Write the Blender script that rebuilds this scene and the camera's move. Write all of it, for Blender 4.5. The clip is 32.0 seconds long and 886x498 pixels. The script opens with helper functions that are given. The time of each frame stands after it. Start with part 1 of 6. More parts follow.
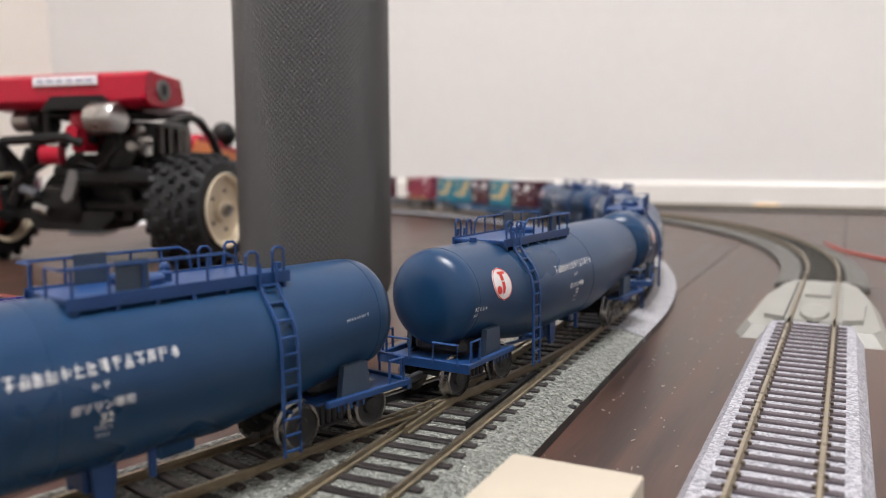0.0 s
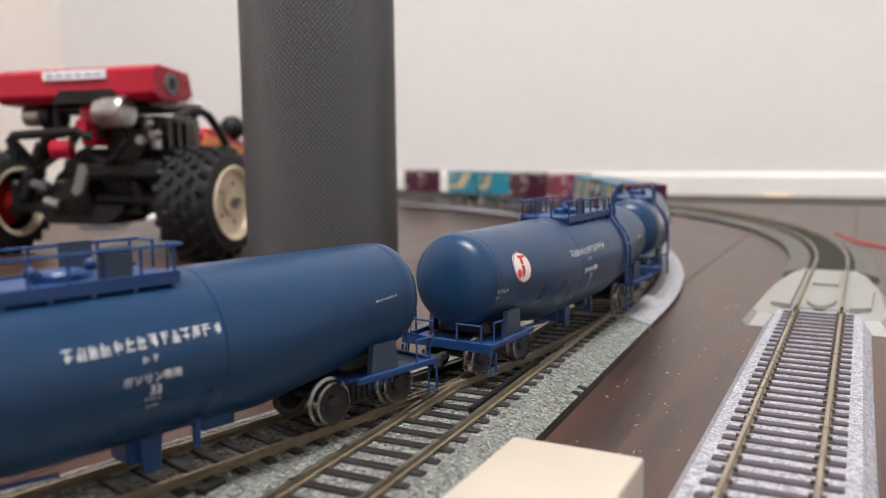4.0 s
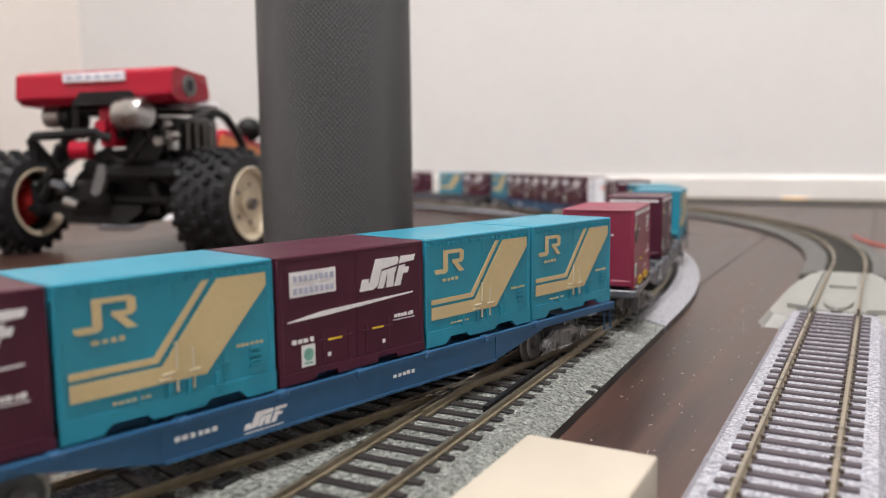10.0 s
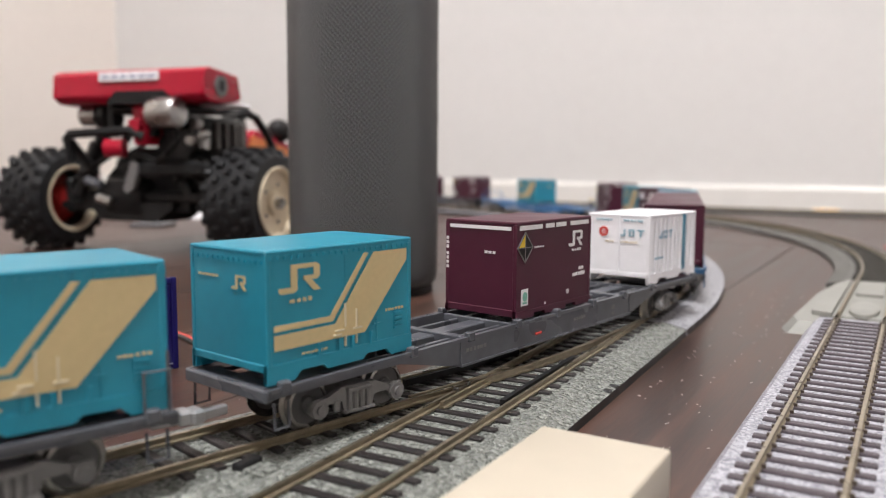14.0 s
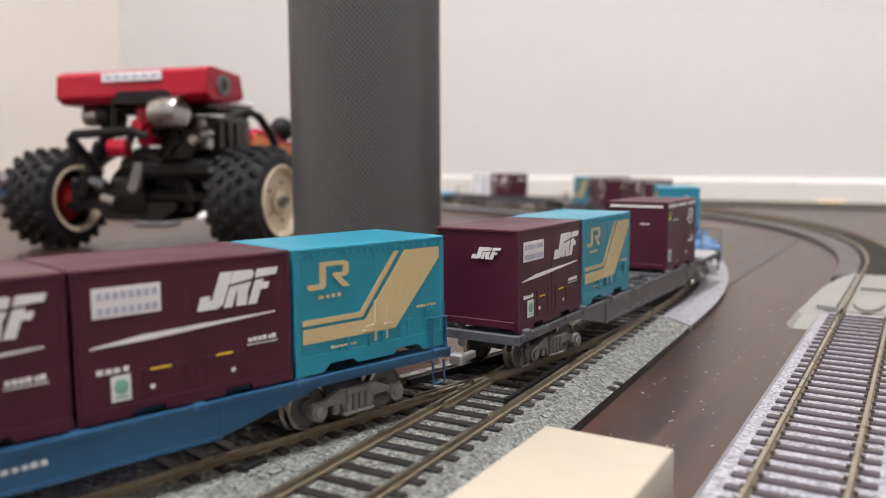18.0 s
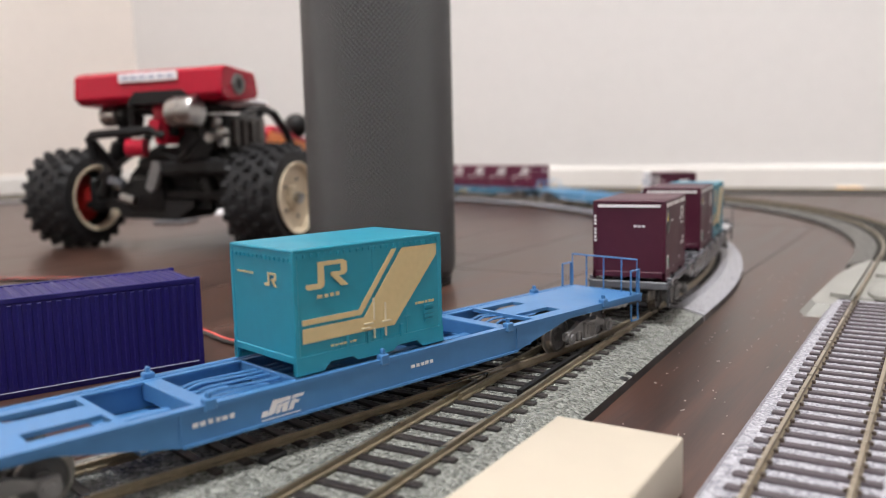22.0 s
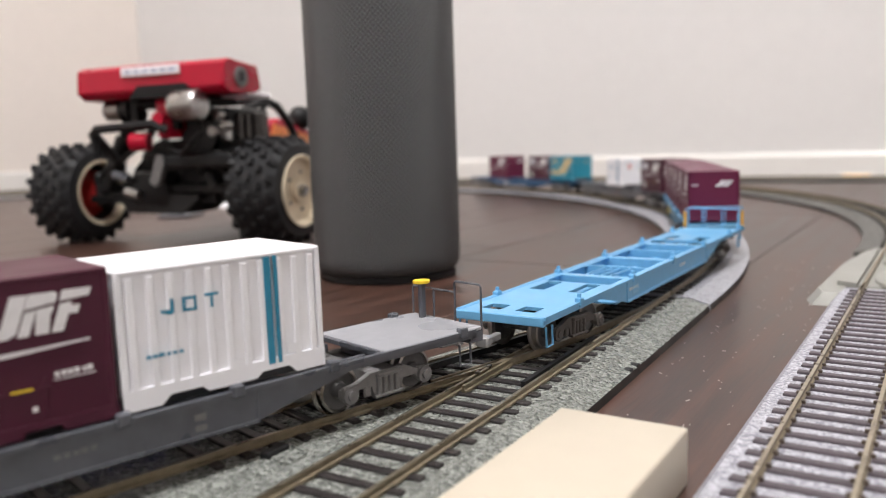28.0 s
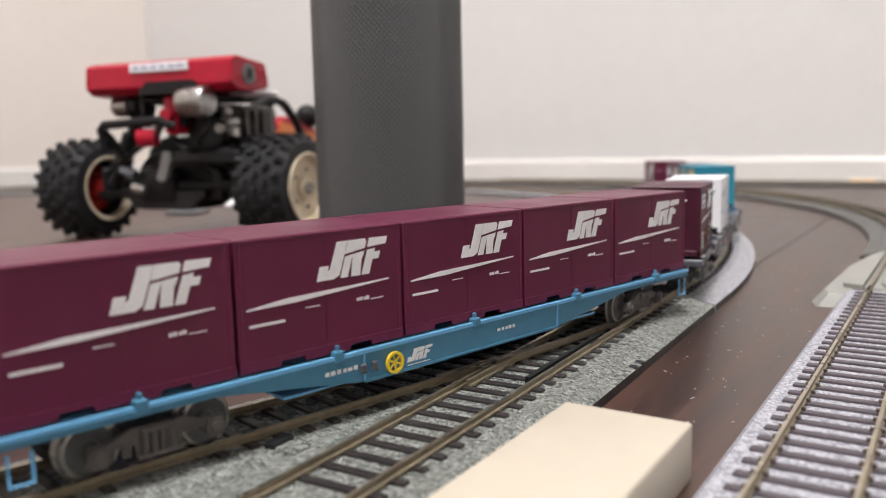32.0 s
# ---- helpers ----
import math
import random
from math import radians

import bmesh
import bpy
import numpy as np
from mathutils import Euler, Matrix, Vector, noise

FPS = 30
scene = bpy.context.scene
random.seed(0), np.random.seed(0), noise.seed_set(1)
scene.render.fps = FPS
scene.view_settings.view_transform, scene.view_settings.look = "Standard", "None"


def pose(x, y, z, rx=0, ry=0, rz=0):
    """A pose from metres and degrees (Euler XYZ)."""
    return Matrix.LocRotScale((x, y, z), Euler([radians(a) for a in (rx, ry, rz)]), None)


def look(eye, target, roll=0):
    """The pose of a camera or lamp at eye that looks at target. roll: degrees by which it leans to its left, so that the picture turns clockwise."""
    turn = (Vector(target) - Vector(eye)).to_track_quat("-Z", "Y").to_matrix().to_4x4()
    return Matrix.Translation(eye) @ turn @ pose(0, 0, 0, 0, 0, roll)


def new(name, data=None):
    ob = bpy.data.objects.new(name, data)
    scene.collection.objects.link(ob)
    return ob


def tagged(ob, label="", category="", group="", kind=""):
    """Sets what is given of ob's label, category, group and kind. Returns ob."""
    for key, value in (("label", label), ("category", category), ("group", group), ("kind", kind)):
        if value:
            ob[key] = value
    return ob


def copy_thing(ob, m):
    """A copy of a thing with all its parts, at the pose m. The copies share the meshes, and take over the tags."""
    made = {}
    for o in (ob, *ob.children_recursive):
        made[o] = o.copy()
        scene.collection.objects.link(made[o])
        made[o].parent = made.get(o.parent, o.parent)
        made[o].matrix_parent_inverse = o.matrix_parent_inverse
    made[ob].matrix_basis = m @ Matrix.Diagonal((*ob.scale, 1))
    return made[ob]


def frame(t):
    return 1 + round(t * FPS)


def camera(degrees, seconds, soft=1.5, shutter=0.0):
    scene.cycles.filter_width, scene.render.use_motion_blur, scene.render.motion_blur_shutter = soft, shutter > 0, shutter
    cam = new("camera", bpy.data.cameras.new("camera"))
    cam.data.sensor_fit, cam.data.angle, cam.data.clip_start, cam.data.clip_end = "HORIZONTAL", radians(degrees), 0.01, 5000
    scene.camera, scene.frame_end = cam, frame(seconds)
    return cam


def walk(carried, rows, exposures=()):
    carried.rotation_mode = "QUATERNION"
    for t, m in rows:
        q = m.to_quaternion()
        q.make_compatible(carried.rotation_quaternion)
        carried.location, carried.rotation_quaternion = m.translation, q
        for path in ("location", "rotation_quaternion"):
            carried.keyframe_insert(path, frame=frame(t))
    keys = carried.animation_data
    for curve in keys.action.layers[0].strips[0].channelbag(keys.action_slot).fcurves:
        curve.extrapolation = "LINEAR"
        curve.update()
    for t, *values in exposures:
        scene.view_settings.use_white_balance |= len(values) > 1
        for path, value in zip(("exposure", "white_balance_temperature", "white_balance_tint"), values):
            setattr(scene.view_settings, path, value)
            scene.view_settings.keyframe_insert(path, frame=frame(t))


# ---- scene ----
# Model railway on a dark wooden floor, seen from a hand's height above the rails.
cam = camera(58.34, 32.0, soft=1.0)
cam.data.dof.use_dof, cam.data.dof.focus_distance, cam.data.dof.aperture_fstop = True, 0.228, 13.0

CAMERA_ROWS = [  # seconds, eye, yaw to the left, pitch, lean
    (0, 0.0196, -0.1381, 0.0754, 26.99, -6.40, -0.29),
    (0.5, 0.0193, -0.1390, 0.0747, 26.89, -6.51, -0.30),
    (1, 0.0192, -0.1394, 0.0740, 26.92, -6.50, -0.21),
    (1.5, 0.0197, -0.1387, 0.0741, 27.11, -6.48, -0.28),
    (2, 0.0203, -0.1392, 0.0742, 27.21, -6.47, -0.42),
    (2.5, 0.0207, -0.1393, 0.0746, 27.28, -6.53, -0.52),
    (3, 0.0204, -0.1383, 0.0742, 27.39, -6.72, -0.71),
    (3.5, 0.0214, -0.1382, 0.0735, 27.59, -6.79, -0.71),
    (5.5, 0.0226, -0.1385, 0.0737, 28.12, -6.78, -0.85),
    (6, 0.0223, -0.1374, 0.0738, 28.22, -6.80, -0.96),
    (6.5, 0.0224, -0.1387, 0.0738, 28.26, -6.80, -0.93),
    (7, 0.0226, -0.1396, 0.0733, 28.41, -6.73, -0.85),
    (7.5, 0.0223, -0.1391, 0.0734, 28.47, -6.70, -0.85),
    (8, 0.0222, -0.1386, 0.0735, 28.52, -6.73, -0.89),
    (8.5, 0.0225, -0.1387, 0.0736, 28.55, -6.76, -0.86),
    (9, 0.0222, -0.1393, 0.0731, 28.61, -6.76, -0.73),
    (9.5, 0.0223, -0.1400, 0.0723, 28.72, -6.69, -0.66),
    (10, 0.0227, -0.1395, 0.0728, 28.84, -6.63, -0.59),
    (10.5, 0.0233, -0.1394, 0.0728, 29.06, -6.50, -0.43),
    (11, 0.0255, -0.1387, 0.0715, 29.47, -6.30, -0.14),
    (11.5, 0.0260, -0.1398, 0.0699, 29.90, -6.17, 0.13),
    (12, 0.0264, -0.1409, 0.0701, 30.21, -6.09, 0.26),
    (12.5, 0.0268, -0.1414, 0.0706, 30.43, -6.10, 0.28),
    (13, 0.0265, -0.1420, 0.0700, 30.59, -6.07, 0.29),
    (13.5, 0.0264, -0.1422, 0.0701, 30.73, -6.07, 0.40),
    (14, 0.0258, -0.1415, 0.0698, 30.79, -6.12, 0.32),
    (14.5, 0.0264, -0.1422, 0.0701, 30.83, -6.18, 0.27),
    (16.5, 0.0270, -0.1422, 0.0712, 31.08, -6.48, -0.15),
    (17, 0.0265, -0.1421, 0.0708, 31.06, -6.44, -0.15),
    (17.5, 0.0264, -0.1420, 0.0711, 31.08, -6.47, -0.15),
    (18, 0.0264, -0.1414, 0.0711, 31.13, -6.47, -0.25),
    (18.5, 0.0264, -0.1414, 0.0709, 31.19, -6.57, -0.49),
    (19, 0.0262, -0.1398, 0.0718, 31.27, -6.89, -0.90),
    (19.5, 0.0299, -0.1407, 0.0748, 31.31, -7.31, -1.46),
    (20, 0.0283, -0.1409, 0.0732, 31.40, -7.48, -1.73),
    (20.5, 0.0286, -0.1417, 0.0732, 31.74, -7.41, -1.65),
    (21, 0.0307, -0.1452, 0.0736, 32.10, -7.27, -1.53),
    (21.5, 0.0307, -0.1456, 0.0732, 32.31, -7.12, -1.41),
    (22, 0.0294, -0.1442, 0.0725, 32.33, -7.04, -1.31),
    (22.5, 0.0290, -0.1428, 0.0725, 32.44, -7.00, -1.19),
    (23, 0.0301, -0.1456, 0.0718, 32.58, -6.90, -0.95),
    (23.5, 0.0299, -0.1459, 0.0714, 32.74, -6.98, -0.95),
    (24, 0.0294, -0.1446, 0.0718, 32.84, -7.09, -1.07),
    (24.5, 0.0303, -0.1451, 0.0721, 32.96, -7.25, -1.21),
    (25, 0.0297, -0.1444, 0.0717, 33.01, -7.31, -1.32),
    (25.5, 0.0294, -0.1440, 0.0720, 33.04, -7.40, -1.45),
    (27.5, 0.0302, -0.1422, 0.0733, 32.88, -7.75, -2.09),
    (28, 0.0296, -0.1422, 0.0722, 32.82, -7.63, -1.90),
    (28.5, 0.0314, -0.1453, 0.0724, 32.83, -7.49, -1.71),
    (29, 0.0319, -0.1457, 0.0720, 32.85, -7.46, -1.58),
    (29.5, 0.0317, -0.1452, 0.0717, 32.86, -7.43, -1.41),
    (30, 0.0314, -0.1456, 0.0713, 32.86, -7.39, -1.25),
    (30.5, 0.0310, -0.1457, 0.0705, 32.88, -7.28, -1.09),
    (31, 0.0305, -0.1451, 0.0702, 32.93, -7.24, -1.01),
    (31.5, 0.0300, -0.1438, 0.0704, 33.06, -7.35, -1.11),
    (32, 0.0296, -0.1430, 0.0703, 33.16, -7.49, -1.26),
]


def eye_pose(x, y, z, yaw, pitch, lean):
    a, b = radians(yaw), radians(pitch)
    way = Vector((-math.sin(a) * math.cos(b), math.cos(a) * math.cos(b), math.sin(b)))
    return look((x, y, z), Vector((x, y, z)) + way, lean)


walk(cam, [(t, eye_pose(*r)) for t, *r in CAMERA_ROWS])

# ---- light ----
world = bpy.data.worlds.new("room_air")
scene.world = world
world.use_nodes = True
world.node_tree.nodes["Background"].inputs[0].default_value = (0.9, 0.92, 1.0, 1)
world.node_tree.nodes["Background"].inputs[1].default_value = 0.02
scene.view_settings.exposure = 0.0


# ---- materials ----
def mat(name, color, rough=0.5, metal=0.0, vary=0.12, scale=300.0, bump=0.0, bump_scale=None, fine=0.0, spec=0.5, coat=0.0):
    """A surface with two scales of uneven colour and gloss, and a fine relief."""
    m = bpy.data.materials.new(name)
    m.use_nodes = True
    nt = m.node_tree
    n, l = nt.nodes, nt.links
    b = n["Principled BSDF"]
    b.inputs["Metallic"].default_value = metal
    b.inputs["Specular IOR Level"].default_value = spec
    b.inputs["Coat Weight"].default_value = coat
    b.inputs["Coat Roughness"].default_value = 0.15
    tc = n.new("ShaderNodeTexCoord")
    info = n.new("ShaderNodeObjectInfo")
    off = n.new("ShaderNodeVectorMath")
    off.operation = "MULTIPLY_ADD"
    l.new(info.outputs["Random"], off.inputs[0])
    off.inputs[1].default_value = (0.7, 1.3, 2.1)
    l.new(tc.outputs["Object"], off.inputs[2])
    big, small = n.new("ShaderNodeTexNoise"), n.new("ShaderNodeTexNoise")
    for q, s in ((big, scale / 8), (small, scale)):
        q.inputs["Scale"].default_value = s
        q.inputs["Detail"].default_value = 3
        l.new(off.outputs[0], q.inputs["Vector"])
    add = n.new("ShaderNodeMath")
    add.operation = "ADD"
    l.new(big.outputs[0], add.inputs[0])
    l.new(small.outputs[0], add.inputs[1])
    ramp = n.new("ShaderNodeMapRange")
    ramp.inputs[1].default_value, ramp.inputs[2].default_value = 0.6, 1.4
    ramp.inputs[3].default_value, ramp.inputs[4].default_value = 1 - vary, 1 + vary
    l.new(add.outputs[0], ramp.inputs[0])
    mul = n.new("ShaderNodeVectorMath")
    mul.operation = "SCALE"
    mul.inputs[0].default_value = color[:3]
    l.new(ramp.outputs[0], mul.inputs["Scale"])
    l.new(mul.outputs[0], b.inputs["Base Color"])
    rr = n.new("ShaderNodeMapRange")
    rr.inputs[1].default_value, rr.inputs[2].default_value = 0.3, 0.7
    rr.inputs[3].default_value, rr.inputs[4].default_value = max(0.02, rough - 0.08), min(1.0, rough + 0.08)
    l.new(big.outputs[0], rr.inputs[0])
    l.new(rr.outputs[0], b.inputs["Roughness"])
    if bump:
        bn = n.new("ShaderNodeTexNoise")
        bn.inputs["Scale"].default_value = bump_scale or scale * 3
        bn.inputs["Detail"].default_value = 2
        l.new(tc.outputs["Object"], bn.inputs["Vector"])
        bu = n.new("ShaderNodeBump")
        bu.inputs["Strength"].default_value = bump
        bu.inputs["Distance"].default_value = 0.0005
        l.new(bn.outputs[0], bu.inputs["Height"])
        l.new(bu.outputs[0], b.inputs["Normal"])
    return m


def glow(name, color, strength):
    m = bpy.data.materials.new(name)
    m.use_nodes = True
    b = m.node_tree.nodes["Principled BSDF"]
    b.inputs["Base Color"].default_value = (*color, 1)
    b.inputs["Emission Color"].default_value = (*color, 1)
    b.inputs["Emission Strength"].default_value = strength
    return m


def speckled(name, dark, light, scale, rough=0.75, share=0.5, bump=0.6):
    """Moulded ballast: grains of two tones with a rough relief."""
    m = bpy.data.materials.new(name)
    m.use_nodes = True
    n, l = m.node_tree.nodes, m.node_tree.links
    b = n["Principled BSDF"]
    tc = n.new("ShaderNodeTexCoord")
    vo = n.new("ShaderNodeTexVoronoi")
    vo.inputs["Scale"].default_value = scale
    l.new(tc.outputs["Object"], vo.inputs["Vector"])
    sep = n.new("ShaderNodeSeparateColor")
    l.new(vo.outputs["Color"], sep.inputs[0])
    ramp = n.new("ShaderNodeValToRGB")
    ramp.color_ramp.elements[0].position, ramp.color_ramp.elements[1].position = share - 0.35, share + 0.45
    ramp.color_ramp.elements[0].color, ramp.color_ramp.elements[1].color = (*dark, 1), (*light, 1)
    l.new(sep.outputs[0], ramp.inputs[0])
    l.new(ramp.outputs[0], b.inputs["Base Color"])
    rr = n.new("ShaderNodeMapRange")
    rr.inputs[3].default_value, rr.inputs[4].default_value = rough - 0.3, min(1, rough + 0.15)
    l.new(sep.outputs[1], rr.inputs[0])
    l.new(rr.outputs[0], b.inputs["Roughness"])
    no = n.new("ShaderNodeTexNoise")
    no.inputs["Scale"].default_value = scale * 0.9
    no.inputs["Detail"].default_value = 3
    l.new(tc.outputs["Object"], no.inputs["Vector"])
    bu = n.new("ShaderNodeBump")
    bu.inputs["Strength"].default_value, bu.inputs["Distance"].default_value = min(1.0, bump), 0.0006 * max(1.0, bump)
    grain = n.new("ShaderNodeMath")
    grain.operation = "SUBTRACT"
    l.new(no.outputs[0], grain.inputs[0])
    l.new(vo.outputs["Distance"], grain.inputs[1])
    l.new(grain.outputs[0], bu.inputs["Height"])
    l.new(bu.outputs[0], b.inputs["Normal"])
    return m


def wood_floor():
    """Dark stained boards, satin, with long grain."""
    m = bpy.data.materials.new("dark_wood_floor")
    m.use_nodes = True
    n, l = m.node_tree.nodes, m.node_tree.links
    b = n["Principled BSDF"]
    tc, info = n.new("ShaderNodeTexCoord"), n.new("ShaderNodeObjectInfo")
    mp = n.new("ShaderNodeMapping")
    mp.inputs["Scale"].default_value = (1.0, 14.0, 14.0)
    off = n.new("ShaderNodeVectorMath")
    off.operation = "MULTIPLY_ADD"
    off.inputs[1].default_value = (3.1, 7.7, 5.3)
    l.new(info.outputs["Random"], off.inputs[0])
    l.new(tc.outputs["Object"], off.inputs[2])
    l.new(off.outputs[0], mp.inputs["Vector"])
    g1, g2 = n.new("ShaderNodeTexNoise"), n.new("ShaderNodeTexNoise")
    for q, s, d in ((g1, 7.0, 5), (g2, 55.0, 4)):
        q.inputs["Scale"].default_value, q.inputs["Detail"].default_value = s, d
        q.inputs["Distortion"].default_value = 0.6
        l.new(mp.outputs[0], q.inputs["Vector"])
    mix = n.new("ShaderNodeMix")
    mix.inputs[0].default_value = 0.35
    l.new(g1.outputs[0], mix.inputs[2])
    l.new(g2.outputs[0], mix.inputs[3])
    ramp = n.new("ShaderNodeValToRGB")
    e = ramp.color_ramp.elements
    e[0].position, e[0].color = 0.37, (0.024, 0.012, 0.009, 1)
    e[1].position, e[1].color = 0.64, (0.086, 0.042, 0.030, 1)
    l.new(mix.outputs[0], ramp.inputs[0])
    l.new(ramp.outputs[0], b.inputs["Base Color"])
    rr = n.new("ShaderNodeMapRange")
    rr.inputs[3].default_value, rr.inputs[4].default_value = 0.24, 0.42
    l.new(mix.outputs[0], rr.inputs[0])
    l.new(rr.outputs[0], b.inputs["Roughness"])
    bu = n.new("ShaderNodeBump")
    bu.inputs["Strength"].default_value, bu.inputs["Distance"].default_value = 0.12, 0.0004
    l.new(g2.outputs[0], bu.inputs["Height"])
    l.new(bu.outputs[0], b.inputs["Normal"])
    return m


FLOOR = wood_floor()
WALL = mat("wall_paper", (0.758, 0.745, 0.736), 0.85, vary=0.02, scale=60, bump=0.25, bump_scale=900)
WALL_WARM = mat("wall_paper_cream", (0.89, 0.82, 0.765), 0.85, vary=0.02, scale=60, bump=0.25, bump_scale=900)
# unseen walls: this grey sets how much light they bounce back
WALL_UNSEEN = mat("unseen_wall_tone", (0.74, 0.72, 0.70), 0.85, vary=0.03, scale=30)
CEILING = mat("ceiling_white", (0.82, 0.80, 0.77), 0.9, vary=0.02, scale=30)
BASEBOARD = mat("baseboard_white", (0.83, 0.81, 0.78), 0.45, vary=0.03, scale=40)
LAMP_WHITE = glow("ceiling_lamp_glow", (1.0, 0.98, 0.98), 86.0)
SLIT_LIGHT = glow("warm_slit_glow", (1.0, 0.64, 0.30), 0.7)
BALLAST = speckled("ballast_dark_grey", (0.17, 0.18, 0.165), (0.37, 0.385, 0.355), 1050, rough=0.36, share=0.55, bump=1.8)
BALLAST_LIGHT = speckled("ballast_light_grey", (0.22, 0.22, 0.25), (0.52, 0.52, 0.57), 1500, rough=0.8, bump=0.35)
TIE_BLACK = mat("tie_black", (0.028, 0.024, 0.024), 0.42, vary=0.3, scale=900, bump=0.2, spec=0.25)
TIE_GREY = mat("tie_weathered_grey", (0.075, 0.060, 0.070), 0.6, vary=0.3, scale=1200, bump=0.4)
RAIL = mat("rail_bronze", (0.29, 0.24, 0.165), 0.40, metal=0.7, vary=0.25, scale=500)
CHAIR = mat("rail_chair_brown", (0.075, 0.055, 0.040), 0.55, vary=0.25, scale=700)
RAIL_LIGHT = mat("rail_pale_bronze", (0.36, 0.30, 0.22), 0.38, metal=0.6, vary=0.2, scale=500)
RAIL_TOP = mat("rail_top_polished", (0.46, 0.40, 0.30), 0.30, metal=0.9, vary=0.2, scale=700)
BLACK = mat("plastic_black", (0.013, 0.013, 0.014), 0.42, vary=0.25, scale=500, spec=0.25)
RUBBER = mat("rubber_black", (0.022, 0.022, 0.024), 0.55, vary=0.35, scale=260, bump=0.3, spec=0.25)
CREAM = mat("cream_block", (0.53, 0.475, 0.385), 0.5, vary=0.04, scale=120, bump=0.12, bump_scale=2500)
RER = mat("ramp_grey_plastic", (0.29, 0.29, 0.265), 0.5, vary=0.06, scale=200)
PAPER = mat("paper_white", (0.78, 0.78, 0.82), 0.7, vary=0.04, scale=100)
BOXBLUE = mat("container_navy", (0.009, 0.006, 0.110), 0.46, vary=0.08, scale=200, spec=0.35)
WIRE_RED = mat("wire_red", (0.62, 0.06, 0.05), 0.4, vary=0.1)
WIRE_BLACK = mat("wire_black", (0.02, 0.02, 0.02), 0.4)
TANK_BLUE = mat("tank_blue", (0.008, 0.040, 0.104), 0.32, vary=0.10, scale=150, spec=0.4)
TANK_FRAME = mat("frame_blue", (0.008, 0.045, 0.160), 0.40, vary=0.12, scale=300)
TANK_PLATE = mat("saddle_grey_blue", (0.035, 0.06, 0.10), 0.5, vary=0.1)
WHEEL = mat("wheel_steel", (0.32, 0.30, 0.28), 0.3, metal=0.9, vary=0.2, scale=500)
BOGIE_GREY = mat("bogie_grey", (0.165, 0.16, 0.16), 0.5, vary=0.2, scale=500)
BOGIE_DARK = mat("bogie_black", (0.022, 0.022, 0.024), 0.5, vary=0.25, scale=500)
MAROON = mat("container_maroon", (0.112, 0.011, 0.042), 0.40, vary=0.08, scale=260, spec=0.35)
MAROON_DULL = mat("container_maroon_dull", (0.064, 0.010, 0.026), 0.42, vary=0.08, scale=260, spec=0.35)
RASPBERRY = mat("container_raspberry", (0.23, 0.022, 0.055), 0.42, vary=0.08, scale=260)
TEAL = mat("container_teal", (0.016, 0.245, 0.355), 0.38, vary=0.08, scale=260)
CONT_WHITE = mat("container_white", (0.88, 0.88, 0.92), 0.42, vary=0.04, scale=200)
PRINT_WHITE = mat("print_white", (0.76, 0.75, 0.76), 0.5, vary=0.08, scale=900)
PRINT_GOLD = mat("print_beige", (0.58, 0.46, 0.25), 0.45, vary=0.06, scale=600)
PRINT_RED = mat("print_red", (0.62, 0.04, 0.03), 0.45, vary=0.05)
PRINT_TEAL = mat("print_teal", (0.02, 0.22, 0.36), 0.45, vary=0.05)
PRINT_GREEN = mat("print_green", (0.18, 0.42, 0.34), 0.5, vary=0.3, scale=1500)
PRINT_YELLOW = mat("print_yellow", (0.80, 0.56, 0.03), 0.45, vary=0.1)
DECK_GREY = mat("wagon_grey", (0.095, 0.10, 0.115), 0.30, vary=0.22, scale=260, spec=0.5)
DECK_BLUE = mat("wagon_blue", (0.022, 0.088, 0.19), 0.40, vary=0.1, scale=300)
DECK_SLATE_SHADED = mat("wagon_slate_blue_shaded", (0.055, 0.19, 0.30), 0.42, vary=0.12, scale=300)
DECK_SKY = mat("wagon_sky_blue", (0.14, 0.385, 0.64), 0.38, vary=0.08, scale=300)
COUPLER = mat("coupler_silver", (0.45, 0.45, 0.46), 0.35, metal=0.6, vary=0.2)
RED = mat("buggy_red", (0.41, 0.004, 0.027), 0.30, vary=0.06, scale=80, spec=0.35)
RIM = mat("rim_cream", (0.72, 0.62, 0.46), 0.45, vary=0.06, scale=120)
RIM_RED = mat("rim_inner_red", (0.40, 0.015, 0.015), 0.45)
SILVER = mat("motor_silver", (0.40, 0.39, 0.38), 0.30, metal=1.0, vary=0.1)
ORANGE = mat("sticker_orange", (0.75, 0.22, 0.05), 0.4)
STICKER = mat("sticker_white", (0.90, 0.89, 0.93), 0.4)


# ---- mesh helpers ----
def part(name, bm, material, parent=None, label="", smooth=False):
    """One mesh object out of a bmesh, under a thing or a part."""
    me = bpy.data.meshes.new(name)
    bm.to_mesh(me)
    bm.free()
    for m in material if isinstance(material, (list, tuple)) else [material]:
        me.materials.append(m)
    if smooth:
        me.polygons.foreach_set("use_smooth", [True] * len(me.polygons))
        me.set_sharp_from_angle(angle=radians(40))
    ob = new(name, me)
    if parent:
        ob.parent = parent
    if label:
        tagged(ob, label)
    return ob


def again(name, src, parent, m):
    """Another object on the mesh of src."""
    ob = new(name, src.data)
    ob.parent = parent
    ob.matrix_basis = m
    return ob


def thing(name, label, category, group="", m=None, kind=""):
    ob = new(name)
    ob.empty_display_size = 0.01
    tagged(ob, label, category, group, kind)
    if m is not None:
        ob.matrix_basis = m
    return ob


